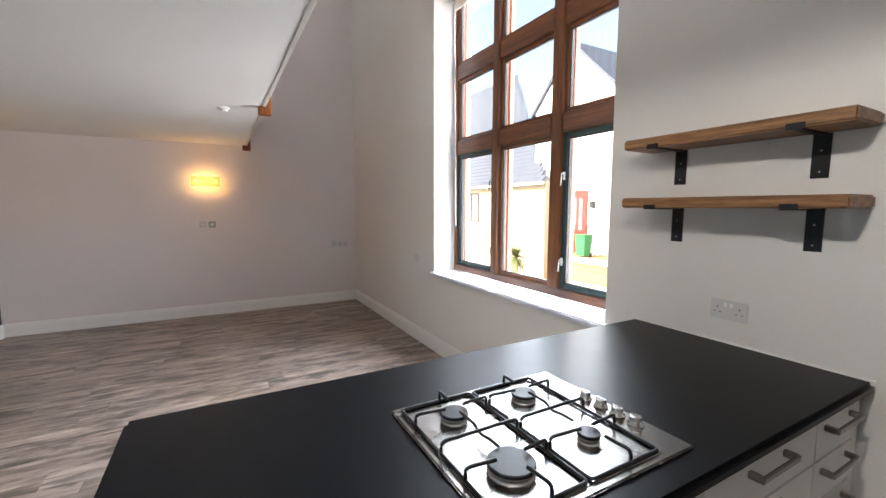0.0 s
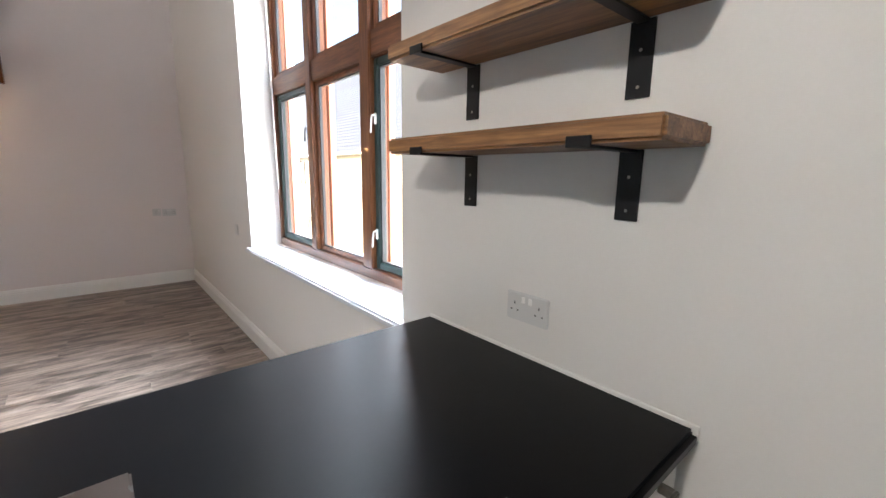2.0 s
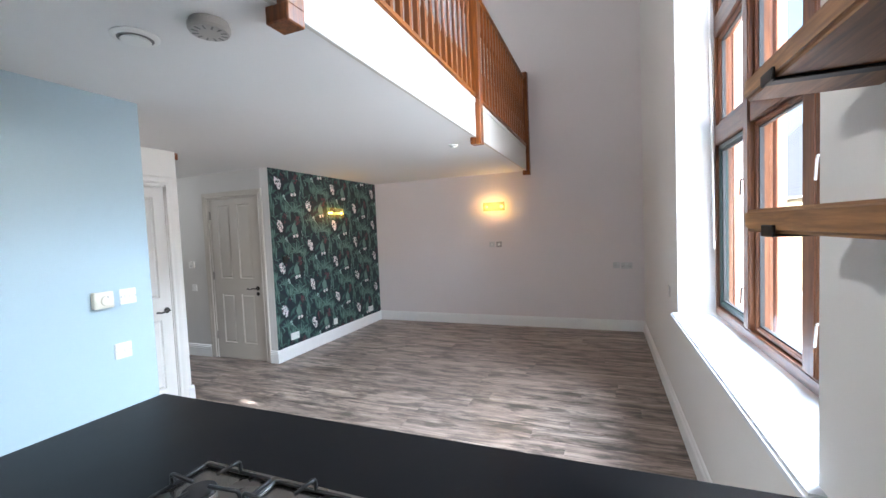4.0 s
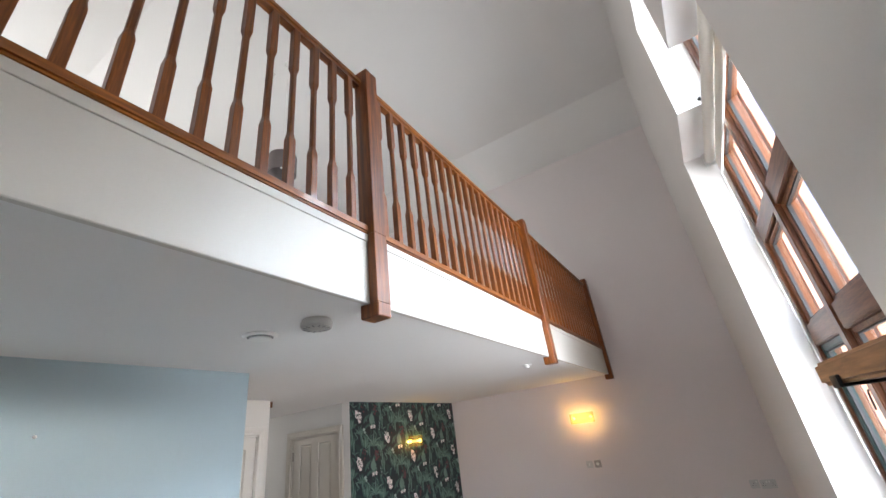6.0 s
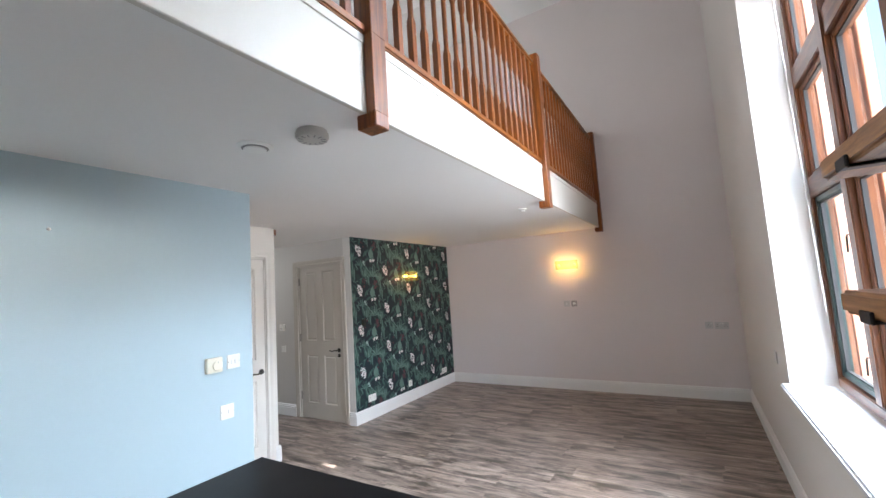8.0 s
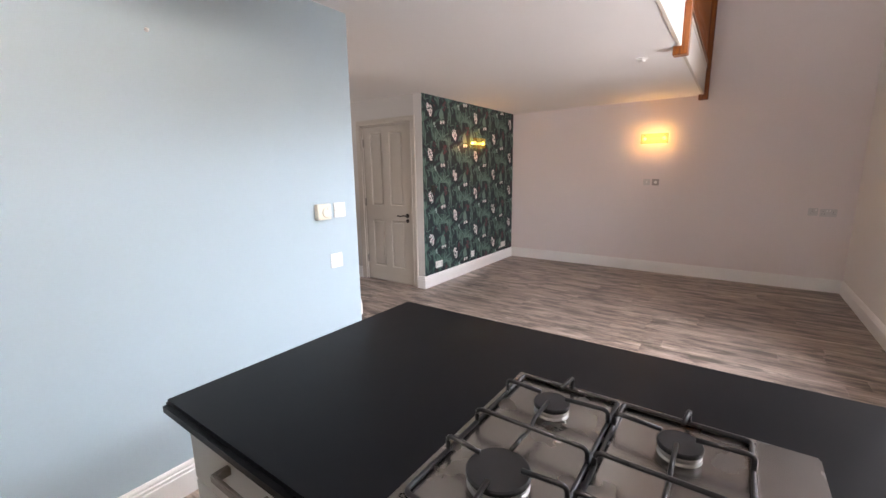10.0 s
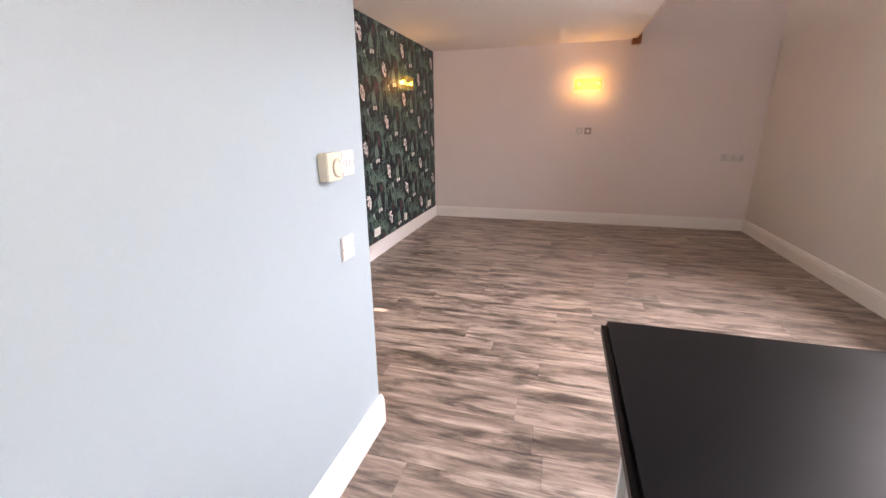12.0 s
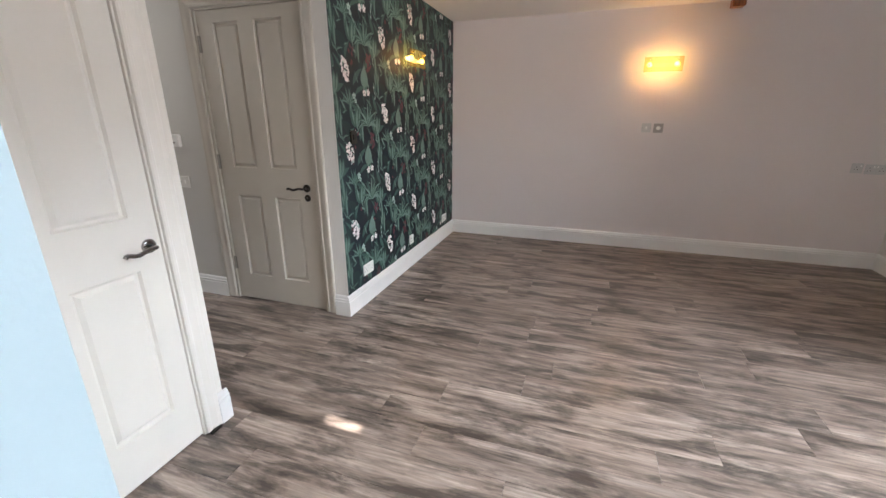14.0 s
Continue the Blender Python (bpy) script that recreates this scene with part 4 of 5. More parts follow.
def lever_handle(door, x, z, s, mat, label, lock=False):
    """Lever on a round rose; s is the way the lever points."""
    bm = ring(bmesh.new(), pose(x, 0, z, 90, 0, 0), [(0.027, 0), (0.027, 0.004), (0.023, 0.009), (0.012, 0.010)], 28)
    tube(bm, bend([(x, -0.005, z), (x, -0.048, z), (x + s * 0.03, -0.052, z + 0.004), (x + s * 0.075, -0.050, z - 0.010), (x + s * 0.112, -0.050, z + 0.002), (x + s * 0.120, -0.050, z - 0.006)], 0.014), 0.0078, 12)
    h = part("door_handle", bm, mat, door, label, True)
    if lock:
        bm = ring(bmesh.new(), pose(x, 0, z - 0.065, 90, 0, 0), [(0.024, 0), (0.024, 0.004), (0.020, 0.008), (0.010, 0.009)], 28)
        tube(bm, [(x, -0.008, z - 0.065), (x, -0.022, z - 0.065)], 0.006, 10)
        part("thumb_turn", bm, mat, door, label.replace("lever handle", "thumb turn"), True)
    return h


def hinge(door, x, z):
    bm = bmesh.new()
    for k in range(5):
        cyl(bm, pose(x, -0.006, z - 0.05 + 0.0205 * k), 0.006, 0.006, 0.0185, 12)
    box(bm, x - 0.014, -0.002, z - 0.05, x + 0.014, 0.002, z + 0.05)
    part("hinge", bm, M_HANDLE, door, "steel butt hinge")


# grey door in the hallway
GX0, GX1 = -2.975, -2.190
gw = GX1 - GX0
g_panels = [(0.125, 1.0, 0.325, 1.905), (0.445, 1.0, 0.655, 1.905), (0.125, 0.195, 0.325, 0.805), (0.445, 0.195, 0.655, 0.805)]
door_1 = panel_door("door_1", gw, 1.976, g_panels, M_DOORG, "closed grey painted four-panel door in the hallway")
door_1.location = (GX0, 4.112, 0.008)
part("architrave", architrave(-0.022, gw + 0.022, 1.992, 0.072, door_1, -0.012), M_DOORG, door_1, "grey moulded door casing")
jam = bmesh.new()
for x0, x1, z0, z1 in ((-0.021, -0.003, -0.008, 1.989), (gw + 0.003, gw + 0.021, -0.008, 1.989), (-0.003, gw + 0.003, 1.979, 1.989)):
    box(jam, x0, -0.0115, z0, x1, 0.1, z1)
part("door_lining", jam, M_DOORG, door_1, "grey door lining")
lever_handle(door_1, gw - 0.068, 0.882, -1, M_PEWTER, "dark pewter lever handle", True)
for z in (0.28, 1.035, 1.785):
    hinge(door_1, 0.0, z)

# white door beside the blue wall
WD0, WD1 = 2.105, 2.888
ww = WD1 - WD0
w_panels = [(0.125, 1.0, 0.325, 1.88), (0.465, 1.0, 0.690, 1.88), (0.125, 0.195, 0.325, 0.805), (0.465, 0.195, 0.690, 0.805)]
door_2 = panel_door("door_2", ww, 1.976, w_panels, M_DOORW, "closed cream painted four-panel door by the blue wall")
door_2.matrix_world = pose(WP - 0.012, WD0, 0.008, 0, 0, 90)
part("architrave", architrave(-0.010, ww + 0.008, 1.992, 0.072, door_2, -0.0135), M_DOORW, door_2, "cream moulded door casing")
jam = bmesh.new()
for x0, x1, z0, z1 in ((-0.0105, -0.002, -0.008, 1.991), (ww + 0.002, ww + 0.0085, -0.008, 1.991), (-0.002, ww + 0.002, 1.979, 1.991)):
    box(jam, x0, -0.0105, z0, x1, 0.1, z1)
part("door_lining", jam, M_DOORW, door_2, "cream door lining")
lever_handle(door_2, ww - 0.045, 0.884, -1, M_CHROME, "polished chrome lever handle")
# brush strip and door stop at the foot of the casing
stop = bmesh.new()
box(stop, WP + 0.002, 2.90, 0.0, WP + 0.03, 2.955, 0.012, 0.002)
tagged(part("floor_bolt_plate", stop, M_PEWTER), "small dark metal floor plate at the door casing", "floor plate")

# ---- botanical wallpaper ----
PAPER = [
    material("wallpaper_deep_teal", (0.006, 0.014, 0.022), 0.6, vary=0.25, scale=9),
    material("wallpaper_dark_green", (0.009, 0.026, 0.028), 0.6, vary=0.2, scale=14),
    material("wallpaper_mid_green", (0.040, 0.092, 0.078), 0.6, vary=0.2, scale=14),
    material("wallpaper_sage", (0.125, 0.205, 0.172), 0.6, vary=0.2, scale=14),
    material("wallpaper_mint", (0.34, 0.45, 0.41), 0.6, vary=0.15, scale=14),
    material("wallpaper_blush_white", (0.76, 0.68, 0.67), 0.6, vary=0.15, scale=18),
    material("wallpaper_plum", (0.105, 0.030, 0.040), 0.6, vary=0.2, scale=14),
]


def wallpaper():
    """Printed leaves, lilies and flower heads as thin inlays, in a half-drop repeat."""
    rng = random.Random(7)
    y0, y1, z0, z1 = 4.102, FY - 0.002, 0.135, CZ - 0.002
    verts, faces, mats = [], [], []
    depth = [0]

    def add(points, m):
        depth[0] += 1
        base = len(verts)
        d = WP + 0.0008 + 5e-7 * depth[0]
        for u, v in points:
            verts.append((d, min(max(u, y0), y1), min(max(v, z0), z1)))
        faces.append(tuple(range(base, base + len(points))))
        mats.append(m)

    def leaf(u, v, length, width, ang, curve, m, vein=None, n=7):
        """A pointed leaf from its foot, bending sideways."""
        left, right, mid = [], [], []
        for i in range(n + 1):
            k = i / n
            a = ang + curve * k
            if i == 0:
                p = [u, v]
            else:
                p = [mid[-1][0] + math.sin(a) * length / n, mid[-1][1] + math.cos(a) * length / n]
            mid.append(p)
            w = width * math.sin(math.pi * k ** 0.8) * 0.5
            left.append((p[0] - math.cos(a) * w, p[1] + math.sin(a) * w))
            right.append((p[0] + math.cos(a) * w, p[1] - math.sin(a) * w))
        add(left + right[::-1][1:-1], m)
        if vein is not None:
            add([(p[0] - 0.0016, p[1]) for p in mid[1:-1]] + [(p[0] + 0.0016, p[1]) for p in mid[1:-1]][::-1], vein)

    def blob(u, v, r, m, n=6):
        t = rng.random() * 6
        add([(u + r * (0.75 + 0.4 * rng.random()) * math.cos(t + 2 * math.pi * i / n), v + r * (0.75 + 0.4 * rng.random()) * math.sin(t + 2 * math.pi * i / n)) for i in range(n)], m)

    PU, PV = 1.05, 0.515
    HALF = PU / 2

    def sprig(u, v, length, width, ang, curve, m, lit):
        """A leaf with one half of its blade paler."""
        leaf(u, v, length, width, ang, curve, m)
        leaf(u + 0.10 * width * math.cos(ang), v - 0.10 * width * math.sin(ang), length * 0.9, width * 0.42, ang, curve, lit)

    motif = []
    for k in range(16):          # deep background foliage
        motif.append((rng.uniform(0, HALF), rng.uniform(0, PV), rng.uniform(0.10, 0.20), rng.uniform(0.03, 0.07), rng.uniform(-1.2, 1.2), rng.uniform(-0.7, 0.7), 1, 1))
    for k in range(20):          # mid-green blades rising between the flowers
        m = rng.choice((1, 2, 2))
        motif.append((rng.uniform(0, HALF), rng.uniform(0, PV), rng.uniform(0.09, 0.17), rng.uniform(0.02, 0.045), rng.uniform(-0.8, 0.8), rng.uniform(-1.0, 1.0), m, 2))
    for k in range(26):          # fine pale blades
        motif.append((rng.uniform(0, HALF), rng.uniform(0, PV), rng.uniform(0.05, 0.10), rng.uniform(0.010, 0.018), rng.uniform(-1.2, 1.2), rng.uniform(-1.2, 1.2), rng.choice((2, 3)), 3))
    # tall curved strap leaves between the columns
    for du, dv, ln, w, an, cu in ((0.44, -0.06, 0.22, 0.040, 0.05, -0.25), (0.47, -0.16, 0.20, 0.034, -0.25, 0.5), (0.06, -0.30, 0.19, 0.034, 0.25, -0.5), (0.21, 0.04, 0.18, 0.036, -0.2, 0.3)):
        motif.append((du, dv, ln, w, an, cu, 2, 3))
    # pairs of broad leaves bending apart
    for du, dv in ((0.13, -0.36), (0.41, 0.10)):
        for an, cu in ((-0.75, 0.5), (0.7, -0.5), (0.0, 0.25)):
            motif.append((du, dv, 0.135, 0.062, an, cu, 2, 3))
    # fountain of arching narrow leaves under the blossoms
    for k in range(9):
        an = -1.15 + 0.29 * k
        motif.append((0.29, -0.36, 0.17 - 0.02 * abs(k - 4) / 4, 0.021, an * 0.75, an * 1.25, 2 if k % 2 else 3, 3 if k % 3 else 2))
    for k in range(6):
        an = -1.0 + 0.4 * k
        motif.append((0.05, -0.22, 0.12, 0.017, an * 0.8, an * 1.1, 2, 3))
    # arched sage leaf over the blossoms
    motif.append((0.262, -0.115, 0.150, 0.098, 0.05, 0.05, 3, 2))
    motif.append((0.262, -0.112, 0.140, 0.082, 0.05, 0.05, 3, 3))

    cells = [(4.22 + c * HALF, 0.608 - PV + r * PV + (0.2575 if c % 2 else 0.0)) for c in range(-1, 6) for r in range(-1, 6)]
    for u, v, ln, w, an, cu, m, lit in motif:
        for ou, ov in cells:
            if y0 - 0.6 < ou + u < y1 + 0.25 and z0 - 0.3 < ov + v < z1 + 0.1:
                sprig(ou + u, ov + v, ln, w, an, cu, m, lit)
    for ou, ov in cells:
        # hanging plum flower clusters, the second one dimmer
        for pu, pv, n in ((0.335, 0.10, 16), (0.115, 0.115, 8)):
            for k in range(n):
                t = k / (n - 1)
                leaf(ou + pu + 0.022 * math.sin(k * 2.4) * (1.1 - 0.6 * t), ov + pv - 0.10 * t, 0.034, 0.021, rng.uniform(-1.6, 1.6), 0.3, 6 if rng.random() < (0.85 if n > 10 else 0.45) else 0, None, 5)
        # pale slim bud spike
        for k in range(6):
            leaf(ou + 0.405 + rng.uniform(-0.006, 0.006), ov - 0.18 + 0.018 * k, 0.026, 0.011, rng.uniform(-0.5, 0.5), 0.1, (4, 3)[k % 2], None, 4)
        # two white blossoms side by side, and a mint one lower down
        for du, dv, r, m in ((0.258, -0.140, 0.027, 5), (0.312, -0.134, 0.027, 5), (0.285, -0.128, 0.018, 4), (0.120, -0.165, 0.026, 4), (0.135, -0.195, 0.018, 4)):
            for q in range(5):
                leaf(ou + du, ov + dv, r, r * 0.66, q * 1.257 + rng.uniform(-0.2, 0.2), 0.1, m, None, 4)
            blob(ou + du, ov + dv, 0.005, 3)
        # drooping blush-white flower heads: a rounded crown that tapers to a hanging tip
        for k in range(64):
            t = rng.random()
            half_w = 0.046 * math.sin(math.pi * min(1.0, 0.22 + 0.62 * t)) * (1.0 if t < 0.55 else 1.25 - 0.9 * (t - 0.3))
            p = rng.random()
            blob(ou + 0.012 + 0.034 * t + rng.uniform(-1, 1) * half_w, ov + 0.055 - 0.135 * t, rng.uniform(0.008, 0.013), 5 if p < 0.80 else (4 if p < 0.9 else (6 if p < 0.95 else 1)))
    # clip: drop faces that collapsed outside the sheet
    keep = []
    for f, m in zip(faces, mats):
        us = [verts[i][1] for i in f]
        vs = [verts[i][2] for i in f]
        if max(us) - min(us) > 1e-4 and max(vs) - min(vs) > 1e-4:
            keep.append((f, m))
    base = len(verts)
    verts.extend([(WP + 0.0005, y0, z0), (WP + 0.0005, y1, z0), (WP + 0.0005, y1, z1), (WP + 0.0005, y0, z1)])
    keep.append(((base, base + 1, base + 2, base + 3), 0))
    me = bpy.data.meshes.new("wallpaper")
    me.from_pydata(verts, [], [f for f, m in keep])
    for m in PAPER:
        me.materials.append(m)
    me.polygons.foreach_set("material_index", [m for f, m in keep])
    return tagged(new("wallpaper", me), "dark teal botanical wallpaper with green leaves and blush flowers", "wallpaper", kind="structure")


wallpaper()

# ---- outside ----
GZ = -2.9
slab("ground", -120, -150, GZ - 0.3, 320, 300, GZ, M_TARMAC, "pale concrete yard between the houses", "ground")


def house_window(parent, x, y0, z0, y1, z1, frame_mat):
    f = bmesh.new()
    t = 0.09
    for a in ((y0, z0, y0 + t, z1), (y1 - t, z0, y1, z1), (y0 + t, z0, y1 - t, z0 + t), (y0 + t, z1 - t, y1 - t, z1), ((y0 + y1) / 2 - 0.04, z0 + t, (y0 + y1) / 2 + 0.04, z1 - t)):
        box(f, x - 0.06, a[0], a[1], x + 0.05, a[2], a[3], 0.006)
    w = part("window", f, frame_mat, parent, "brown timber window")
    part("pane", box(bmesh.new(), x + 0.02, y0 + t, z0 + t, x + 0.03, y1 - t, z1 - t), M_PANE, w)
    part("sill", box(bmesh.new(), x - 0.12, y0 - 0.05, z0 - 0.08, x + 0.02, y1 + 0.05, z0 - 0.002, 0.01), M_RENDERW, w)
    return w


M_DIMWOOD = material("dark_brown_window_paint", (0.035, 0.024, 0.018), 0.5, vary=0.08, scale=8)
M_PANE = material("dim_window_pane", (0.20, 0.25, 0.25), 0.08, vary=0.1, scale=1)


def slate_roof(name, parent, x0, z0, x1, z1, y0, y1, courses, hip=0.0):
    """A pitched slate slope in lapped courses, from the eaves up to the ridge; hip is how far its end leans in."""
    bm = bmesh.new()
    for k in range(courses):
        a, b = k / courses, (k + 1) / courses + 0.02
        p, q = (x0 + (x1 - x0) * a, z0 + (z1 - z0) * a + 0.045), (x0 + (x1 - x0) * b, z0 + (z1 - z0) * b)
        n = max(4, int((y1 - y0) / 0.6))
        for i in range(n):
            ya = y0 + (y1 - y0) * (i + (0.5 if k % 2 else 0)) / n
            yb = ya + (y1 - y0) / n - 0.02
            yb = min(yb, y1)
            ya = max(ya, y0 + hip * (a + b) / 2)
            if yb - ya < 0.05:
                continue
            lo = [(p[0], ya, p[1]), (p[0], yb, p[1]), (q[0], yb, q[1]), (q[0], ya, q[1])]
            vt = [bm.verts.new(c) for c in lo] + [bm.verts.new((c[0], c[1], c[2] - 0.05)) for c in lo]
            for f in ((0, 1, 2, 3), (0, 4, 5, 1), (7, 6, 5, 4), (1, 5, 6, 2), (3, 2, 6, 7), (0, 3, 7, 4)):
                bm.faces.new([vt[j] for j in f])
    return tagged(part(name, bm, M_SLATE, parent, "blue-grey slates in lapped courses"), kind="stuff")


HXF, HOUSE_Y0 = 12.0, 12.85
HOUSE_WINS = (17.7, 22.5, 27.0)
WHX, WHY0, WHY1 = 12.6, 9.3, 14.2
RD0, RD1, RDZ = 11.25, 11.98, -0.3
PALM = (9.6, 11.7, 2.6)
EV, RIDGE_X, RIDGE_Z, HIP = 2.55, 19.0, 10.6, 11.0


def prism(bm, outline, z0, z1):
    """An upright block on a plan outline."""
    lo, hi = ([bm.verts.new((x, y, z)) for x, y in outline] for z in (z0, z1))
    n = len(outline)
    for i in range(n):
        bm.faces.new((lo[i], lo[(i + 1) % n], hi[(i + 1) % n], hi[i]))
    bm.faces.new(lo[::-1])
    bm.faces.new(hi)
    return bm


# cream house across the yard: low eaves, tall hipped slate roof, a band course
cream = tagged(new("cream_house"), "cream rendered house with a hipped slate roof across the yard", "house")
part("wall", box(bmesh.new(), HXF, HOUSE_Y0, GZ, HXF + 14, 46, EV), M_RENDER, cream)
slate_roof("roof", cream, HXF - 0.25, EV - 0.1, RIDGE_X, RIDGE_Z, HOUSE_Y0 - 0.2, 46, 40, HIP)
hip = bmesh.new()
vt = [hip.verts.new(p) for p in ((HXF - 0.25, HOUSE_Y0 - 0.2, EV - 0.1), (RIDGE_X + 0.5, HOUSE_Y0 + HIP, EV - 0.1), (RIDGE_X, HOUSE_Y0 + HIP - 0.2, RIDGE_Z - 0.02), (RIDGE_X, 46, RIDGE_Z - 0.02), (HXF + 14.25, 46, EV - 0.1), (HXF - 0.25, 46, EV - 0.1))]
for q in ((0, 1, 2), (1, 4, 3, 2), (0, 2, 3, 5), (3, 4, 5), (0, 5, 4, 1)):
    hip.faces.new([vt[i] for i in q])
part("roof_end", hip, M_SLATE, cream, "blue-grey slate hip")
part("band_course", box(bmesh.new(), HXF - 0.06, HOUSE_Y0, 0.20, HXF - 0.002, 46, 0.31, 0.01), M_RENDER, cream)
part("gutter", tube(bmesh.new(), [(HXF - 0.30, HOUSE_Y0 - 0.2, EV - 0.10), (HXF - 0.30, 46, EV - 0.10)], 0.06, 8), M_RENDERW, cream)
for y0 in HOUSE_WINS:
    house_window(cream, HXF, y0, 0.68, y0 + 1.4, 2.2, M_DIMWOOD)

# white gabled house with a red door on a raised terrace
white = tagged(new("white_house"), "white rendered gabled house with a red door", "house")
PEAK_Y, PEAK_Z, EAVE_N, EAVE_S = 12.17, 7.75, 5.55, 4.95
bm = bmesh.new()
gable = ((WHY0, GZ), (WHY1, GZ), (WHY1, EAVE_N), (PEAK_Y, PEAK_Z), (WHY0, EAVE_S))
a, b = ([bm.verts.new((x, y, z)) for y, z in gable] for x in (WHX, WHX + 9))
for i in range(5):
    bm.faces.new((a[i], a[(i + 1) % 5], b[(i + 1) % 5], b[i]))
bm.faces.new(a[::-1])
bm.faces.new(b)
part("wall", bm, M_RENDERW, white)
bm = bmesh.new()
for ya, za in ((WHY0 - 0.2, EAVE_S - 0.19), (WHY1 + 0.2, EAVE_N - 0.2)):
    vt = [bm.verts.new(p) for p in ((WHX - 0.12, ya, za), (WHX + 9, ya, za), (WHX + 9, PEAK_Y, PEAK_Z + 0.03), (WHX - 0.12, PEAK_Y, PEAK_Z + 0.03))]
    top = [bm.verts.new(v.co + Vector((0, 0, 0.12))) for v in vt]
    for i in range(4):
        bm.faces.new((vt[i], vt[(i + 1) % 4], top[(i + 1) % 4], top[i]))
    bm.faces.new(vt[::-1])
    bm.faces.new(top)
part("roof", bm, M_SLATE, white, "blue-grey slate roof")
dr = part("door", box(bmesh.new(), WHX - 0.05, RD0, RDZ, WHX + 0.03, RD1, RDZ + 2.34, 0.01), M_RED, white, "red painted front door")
fm = bmesh.new()
for a in ((RD0 - 0.09, RDZ, RD0 - 0.002, RDZ + 2.42), (RD1 + 0.002, RDZ, RD1 + 0.09, RDZ + 2.42), (RD0, RDZ + 2.342, RD1, RDZ + 2.42)):
    box(fm, WHX - 0.07, a[0], a[1], WHX + 0.02, a[2], a[3], 0.006)
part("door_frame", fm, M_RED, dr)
for s in (0.2, 0.62):
    part("pane", box(bmesh.new(), WHX - 0.056, RD0 + s * (RD1 - RD0), RDZ + 0.9, WHX - 0.04, RD0 + (s + 0.18) * (RD1 - RD0), RDZ + 2.1), M_PANE, dr)
part("lantern", box(bmesh.new(), WHX - 0.2, RD0 - 0.45, RDZ + 1.75, WHX - 0.002, RD0 - 0.3, RDZ + 2.0, 0.02), M_DARK, white, "dark wall lantern")
FRONT = 10.4
tagged(part("terrace", prism(bmesh.new(), ((FRONT, 3.0), (WHX - 0.004, 3.0), (WHX - 0.004, 12.75), (FRONT, 10.6)), GZ, RDZ - 0.01), M_YELLOW), "ochre walled raised terrace", "terrace", kind="structure")
tagged(part("terrace_coping", prism(bmesh.new(), ((FRONT - 0.08, 2.9), (FRONT + 0.9, 2.9), (FRONT + 0.9, 11.0), (FRONT - 0.08, 10.6)), RDZ - 0.008, RDZ + 0.03), M_RENDERW), "white coping along the terrace edge", "coping", kind="structure")
tagged(part("wall_yard", prism(bmesh.new(), ((FRONT - 1.5, 3.0), (FRONT - 0.1, 3.0), (FRONT - 0.1, 10.3), (FRONT - 1.5, 9.0)), GZ, RDZ - 0.62), M_RENDERW), "low white flat roof below the terrace", "flat roof", kind="structure")
fence = tagged(new("terrace_railing"), "dark red metal railing on the terrace", "railing")
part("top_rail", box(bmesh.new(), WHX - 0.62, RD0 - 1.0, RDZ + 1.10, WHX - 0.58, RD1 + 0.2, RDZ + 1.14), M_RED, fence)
n = 17
for k in range(n):
    y = RD0 - 1.0 + (RD1 - RD0 + 1.2) * k / (n - 1)
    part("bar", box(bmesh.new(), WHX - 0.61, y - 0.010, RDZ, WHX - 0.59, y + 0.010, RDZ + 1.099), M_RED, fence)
bin_ = tagged(new("wheelie_bin"), "bright green plastic wheelie bin on the terrace", "bin")
bin_.location = (WHX - 0.95, RD0 - 0.80, RDZ)
bin_.scale = (0.68, 0.68, 0.80)
bm = bmesh.new()
lo = [bm.verts.new((x * 0.24, y * 0.25, 0.06)) for x, y in ((-1, -1), (1, -1), (1, 1), (-1, 1))]
hi = [bm.verts.new((x * 0.30, y * 0.31, 0.95)) for x, y in ((-1, -1), (1, -1), (1, 1), (-1, 1))]
for i in range(4):
    bm.faces.new((lo[i], lo[(i + 1) % 4], hi[(i + 1) % 4], hi[i]))
bm.faces.new(lo[::-1])
bm.faces.new(hi)
part("body", bm, M_GREEN, bin_)
part("lid", box(bmesh.new(), -0.33, -0.33, 0.952, 0.34, 0.33, 1.01, 0.02, 2), M_GREEN, bin_)
for y in (-0.24, 0.24):
    part("wheel", cyl(bmesh.new(), pose(0.24, y - 0.03, 0.1, -90, 0, 0), 0.1, 0.1, 0.06, 20), M_DARK, bin_)


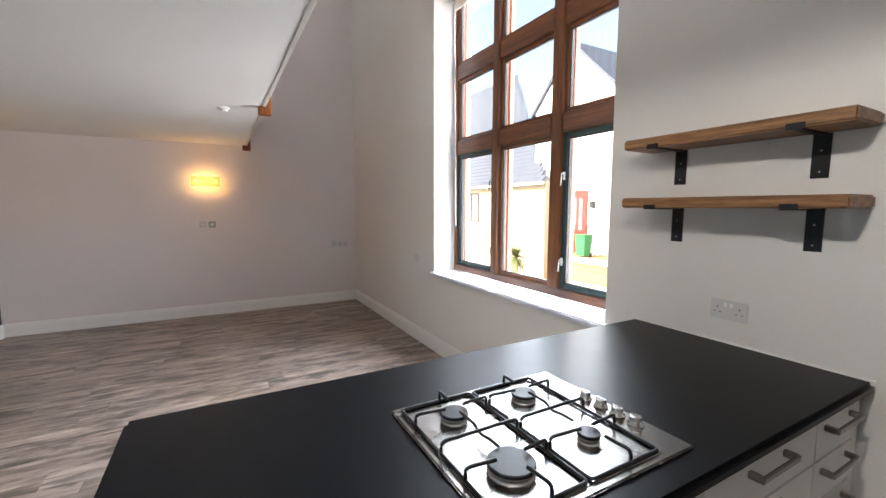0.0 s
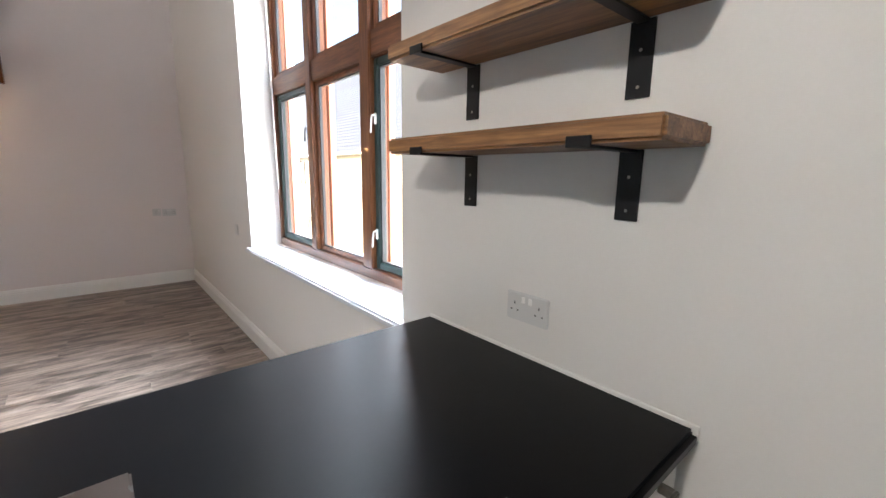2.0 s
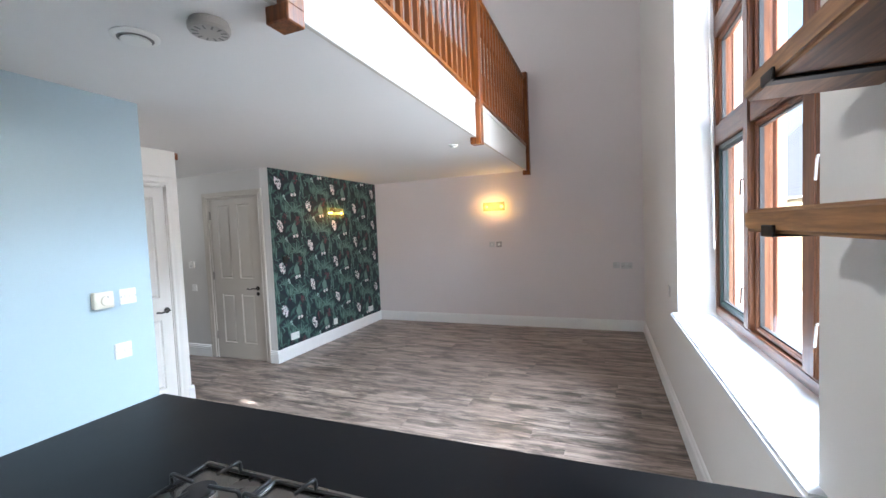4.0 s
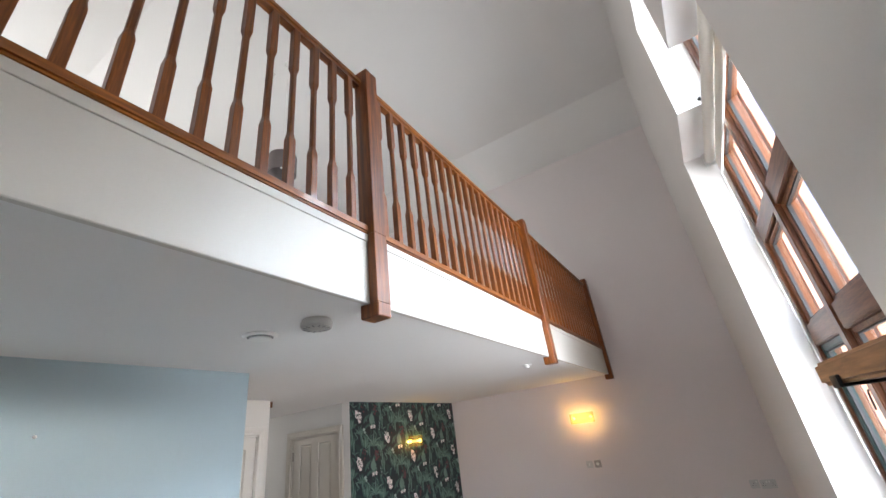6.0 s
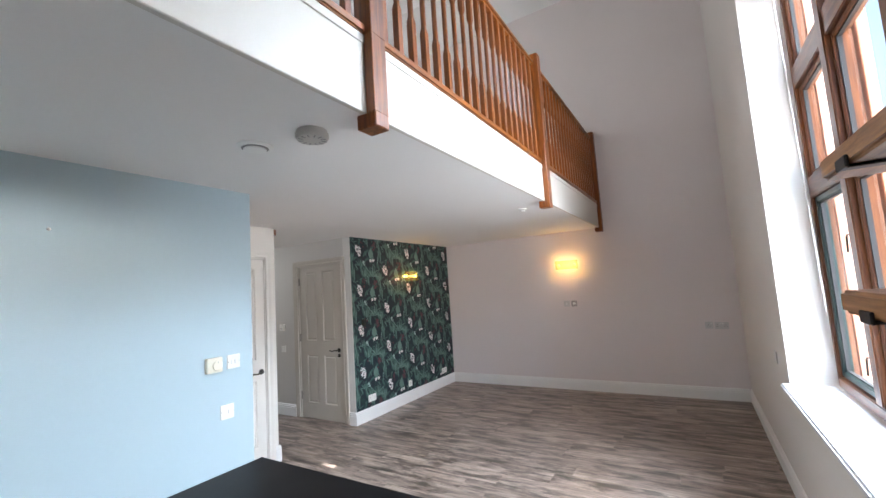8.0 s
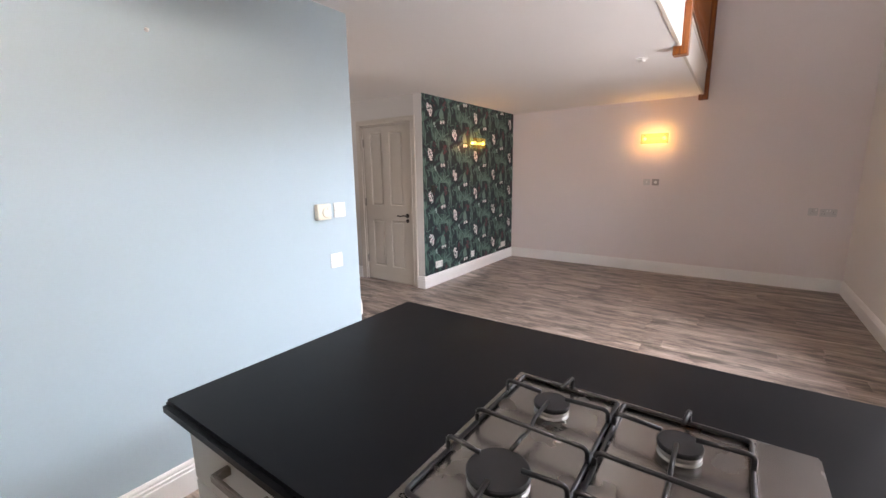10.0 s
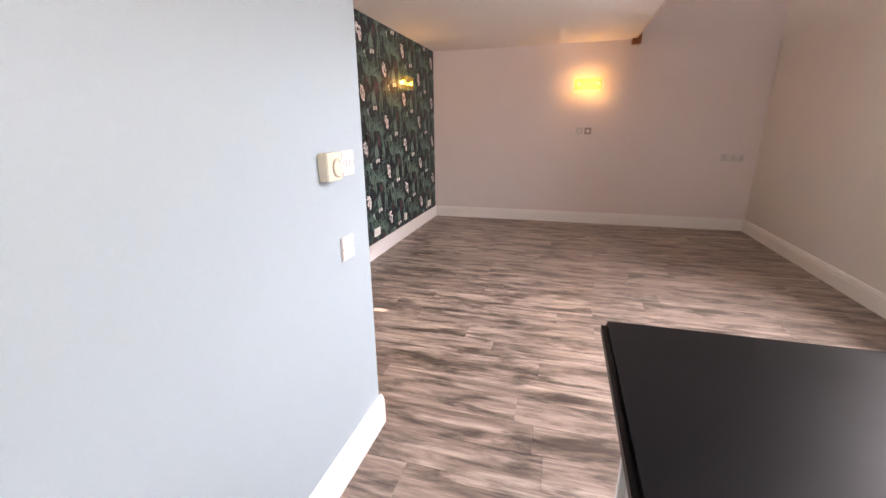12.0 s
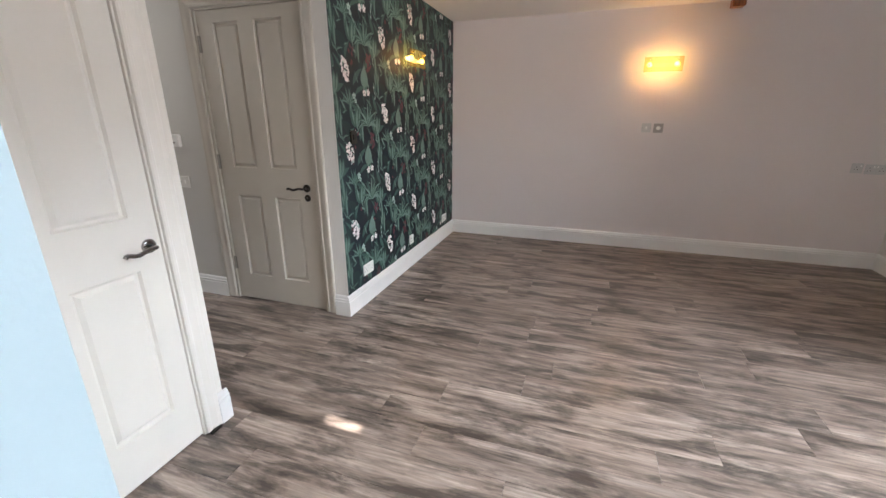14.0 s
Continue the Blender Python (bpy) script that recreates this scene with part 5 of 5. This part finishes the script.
def palm(x, y, z, h):
    """A cabbage palm: slim trunk and a head of sword leaves."""
    rng = random.Random(3)
    ob = tagged(new("palm_tree"), "cordyline palm with pale yellow-green sword leaves", "palm")
    ob.location = (x, y, z)
    part("trunk", ring(bmesh.new(), Matrix.Identity(4), [(0.13, 0), (0.10, 0.3), (0.085, h * 0.5), (0.09, h - 0.1), (0.05, h)], 12), M_TRUNK, ob)
    bm = bmesh.new()
    for k in range(120):
        a, tilt, ln = rng.uniform(0, 2 * math.pi), rng.uniform(0.1, 2.2), rng.uniform(0.65, 1.0)
        d = Vector((math.cos(a), math.sin(a), 0))
        side = Vector((-math.sin(a), math.cos(a), 0)) * rng.uniform(0.024, 0.040)
        p, prev, t = Vector((0, 0, h - 0.02)), None, tilt
        for i in range(6):
            w = side * (1.0 - (i / 5) ** 2 * 0.9)
            row = [bm.verts.new(p - w), bm.verts.new(p + w)]
            if prev:
                bm.faces.new((prev[0], prev[1], row[1], row[0]))
            prev = row
            t = min(t + 0.22, 2.7)
            p = p + (d * math.sin(t) + Vector((0, 0, math.cos(t)))) * ln / 5
    part("crown", bm, M_LEAF, ob)
    return ob


palm(PALM[0], PALM[1], GZ, PALM[2])

# ---- floor planks ----


def planks():
    """Staggered wood-effect planks over the floor, long sides across the room."""
    rng = random.Random(11)
    LEN, WID = 1.22, 0.178
    def mesh(length, width):
        bm = box(bmesh.new(), 0, 0, -0.0038, length - 0.0009, width - 0.0009, 0)
        top = [e for e in bm.edges if all(v.co.z > -0.001 for v in e.verts)]
        bmesh.ops.bevel(bm, geom=top, offset=0.0009, segments=1, affect="EDGES")
        me = bpy.data.meshes.new("plank")
        bm.to_mesh(me)
        bm.free()
        me.materials.append(M_FLOOR)
        return me
    full = mesh(LEN, WID)
    near, far_ = [], []
    y = 1.30
    while y < FY:
        width = min(WID, FY - y)
        x = WP - 0.0 - rng.uniform(0.05, LEN) - (2.6 if 2.7 < y < 4.1 else 0)
        while x < W:
            a, b = x, min(x + LEN, W)
            if b - a > 0.03:
                ob = new("plank", full if (b - a > LEN - 1e-4 and width == WID) else mesh(b - a, width))
                ob.parent = floor
                ob.location = (a, y, 0)
            x += LEN
        y += WID
    # the part of the floor under and behind the units
    bm = bmesh.new()
    yy = SOUTH
    while yy < 1.30 - 1e-6:
        x = WEST
        while x < W:
            box(bm, x, yy, -0.0038, min(x + LEN, W) - 0.001, min(yy + WID, 1.30) - 0.001, 0)
            x += LEN
        yy += WID
    tagged(part("plank_rest", bm, M_FLOOR, floor), kind="stuff")


planks()
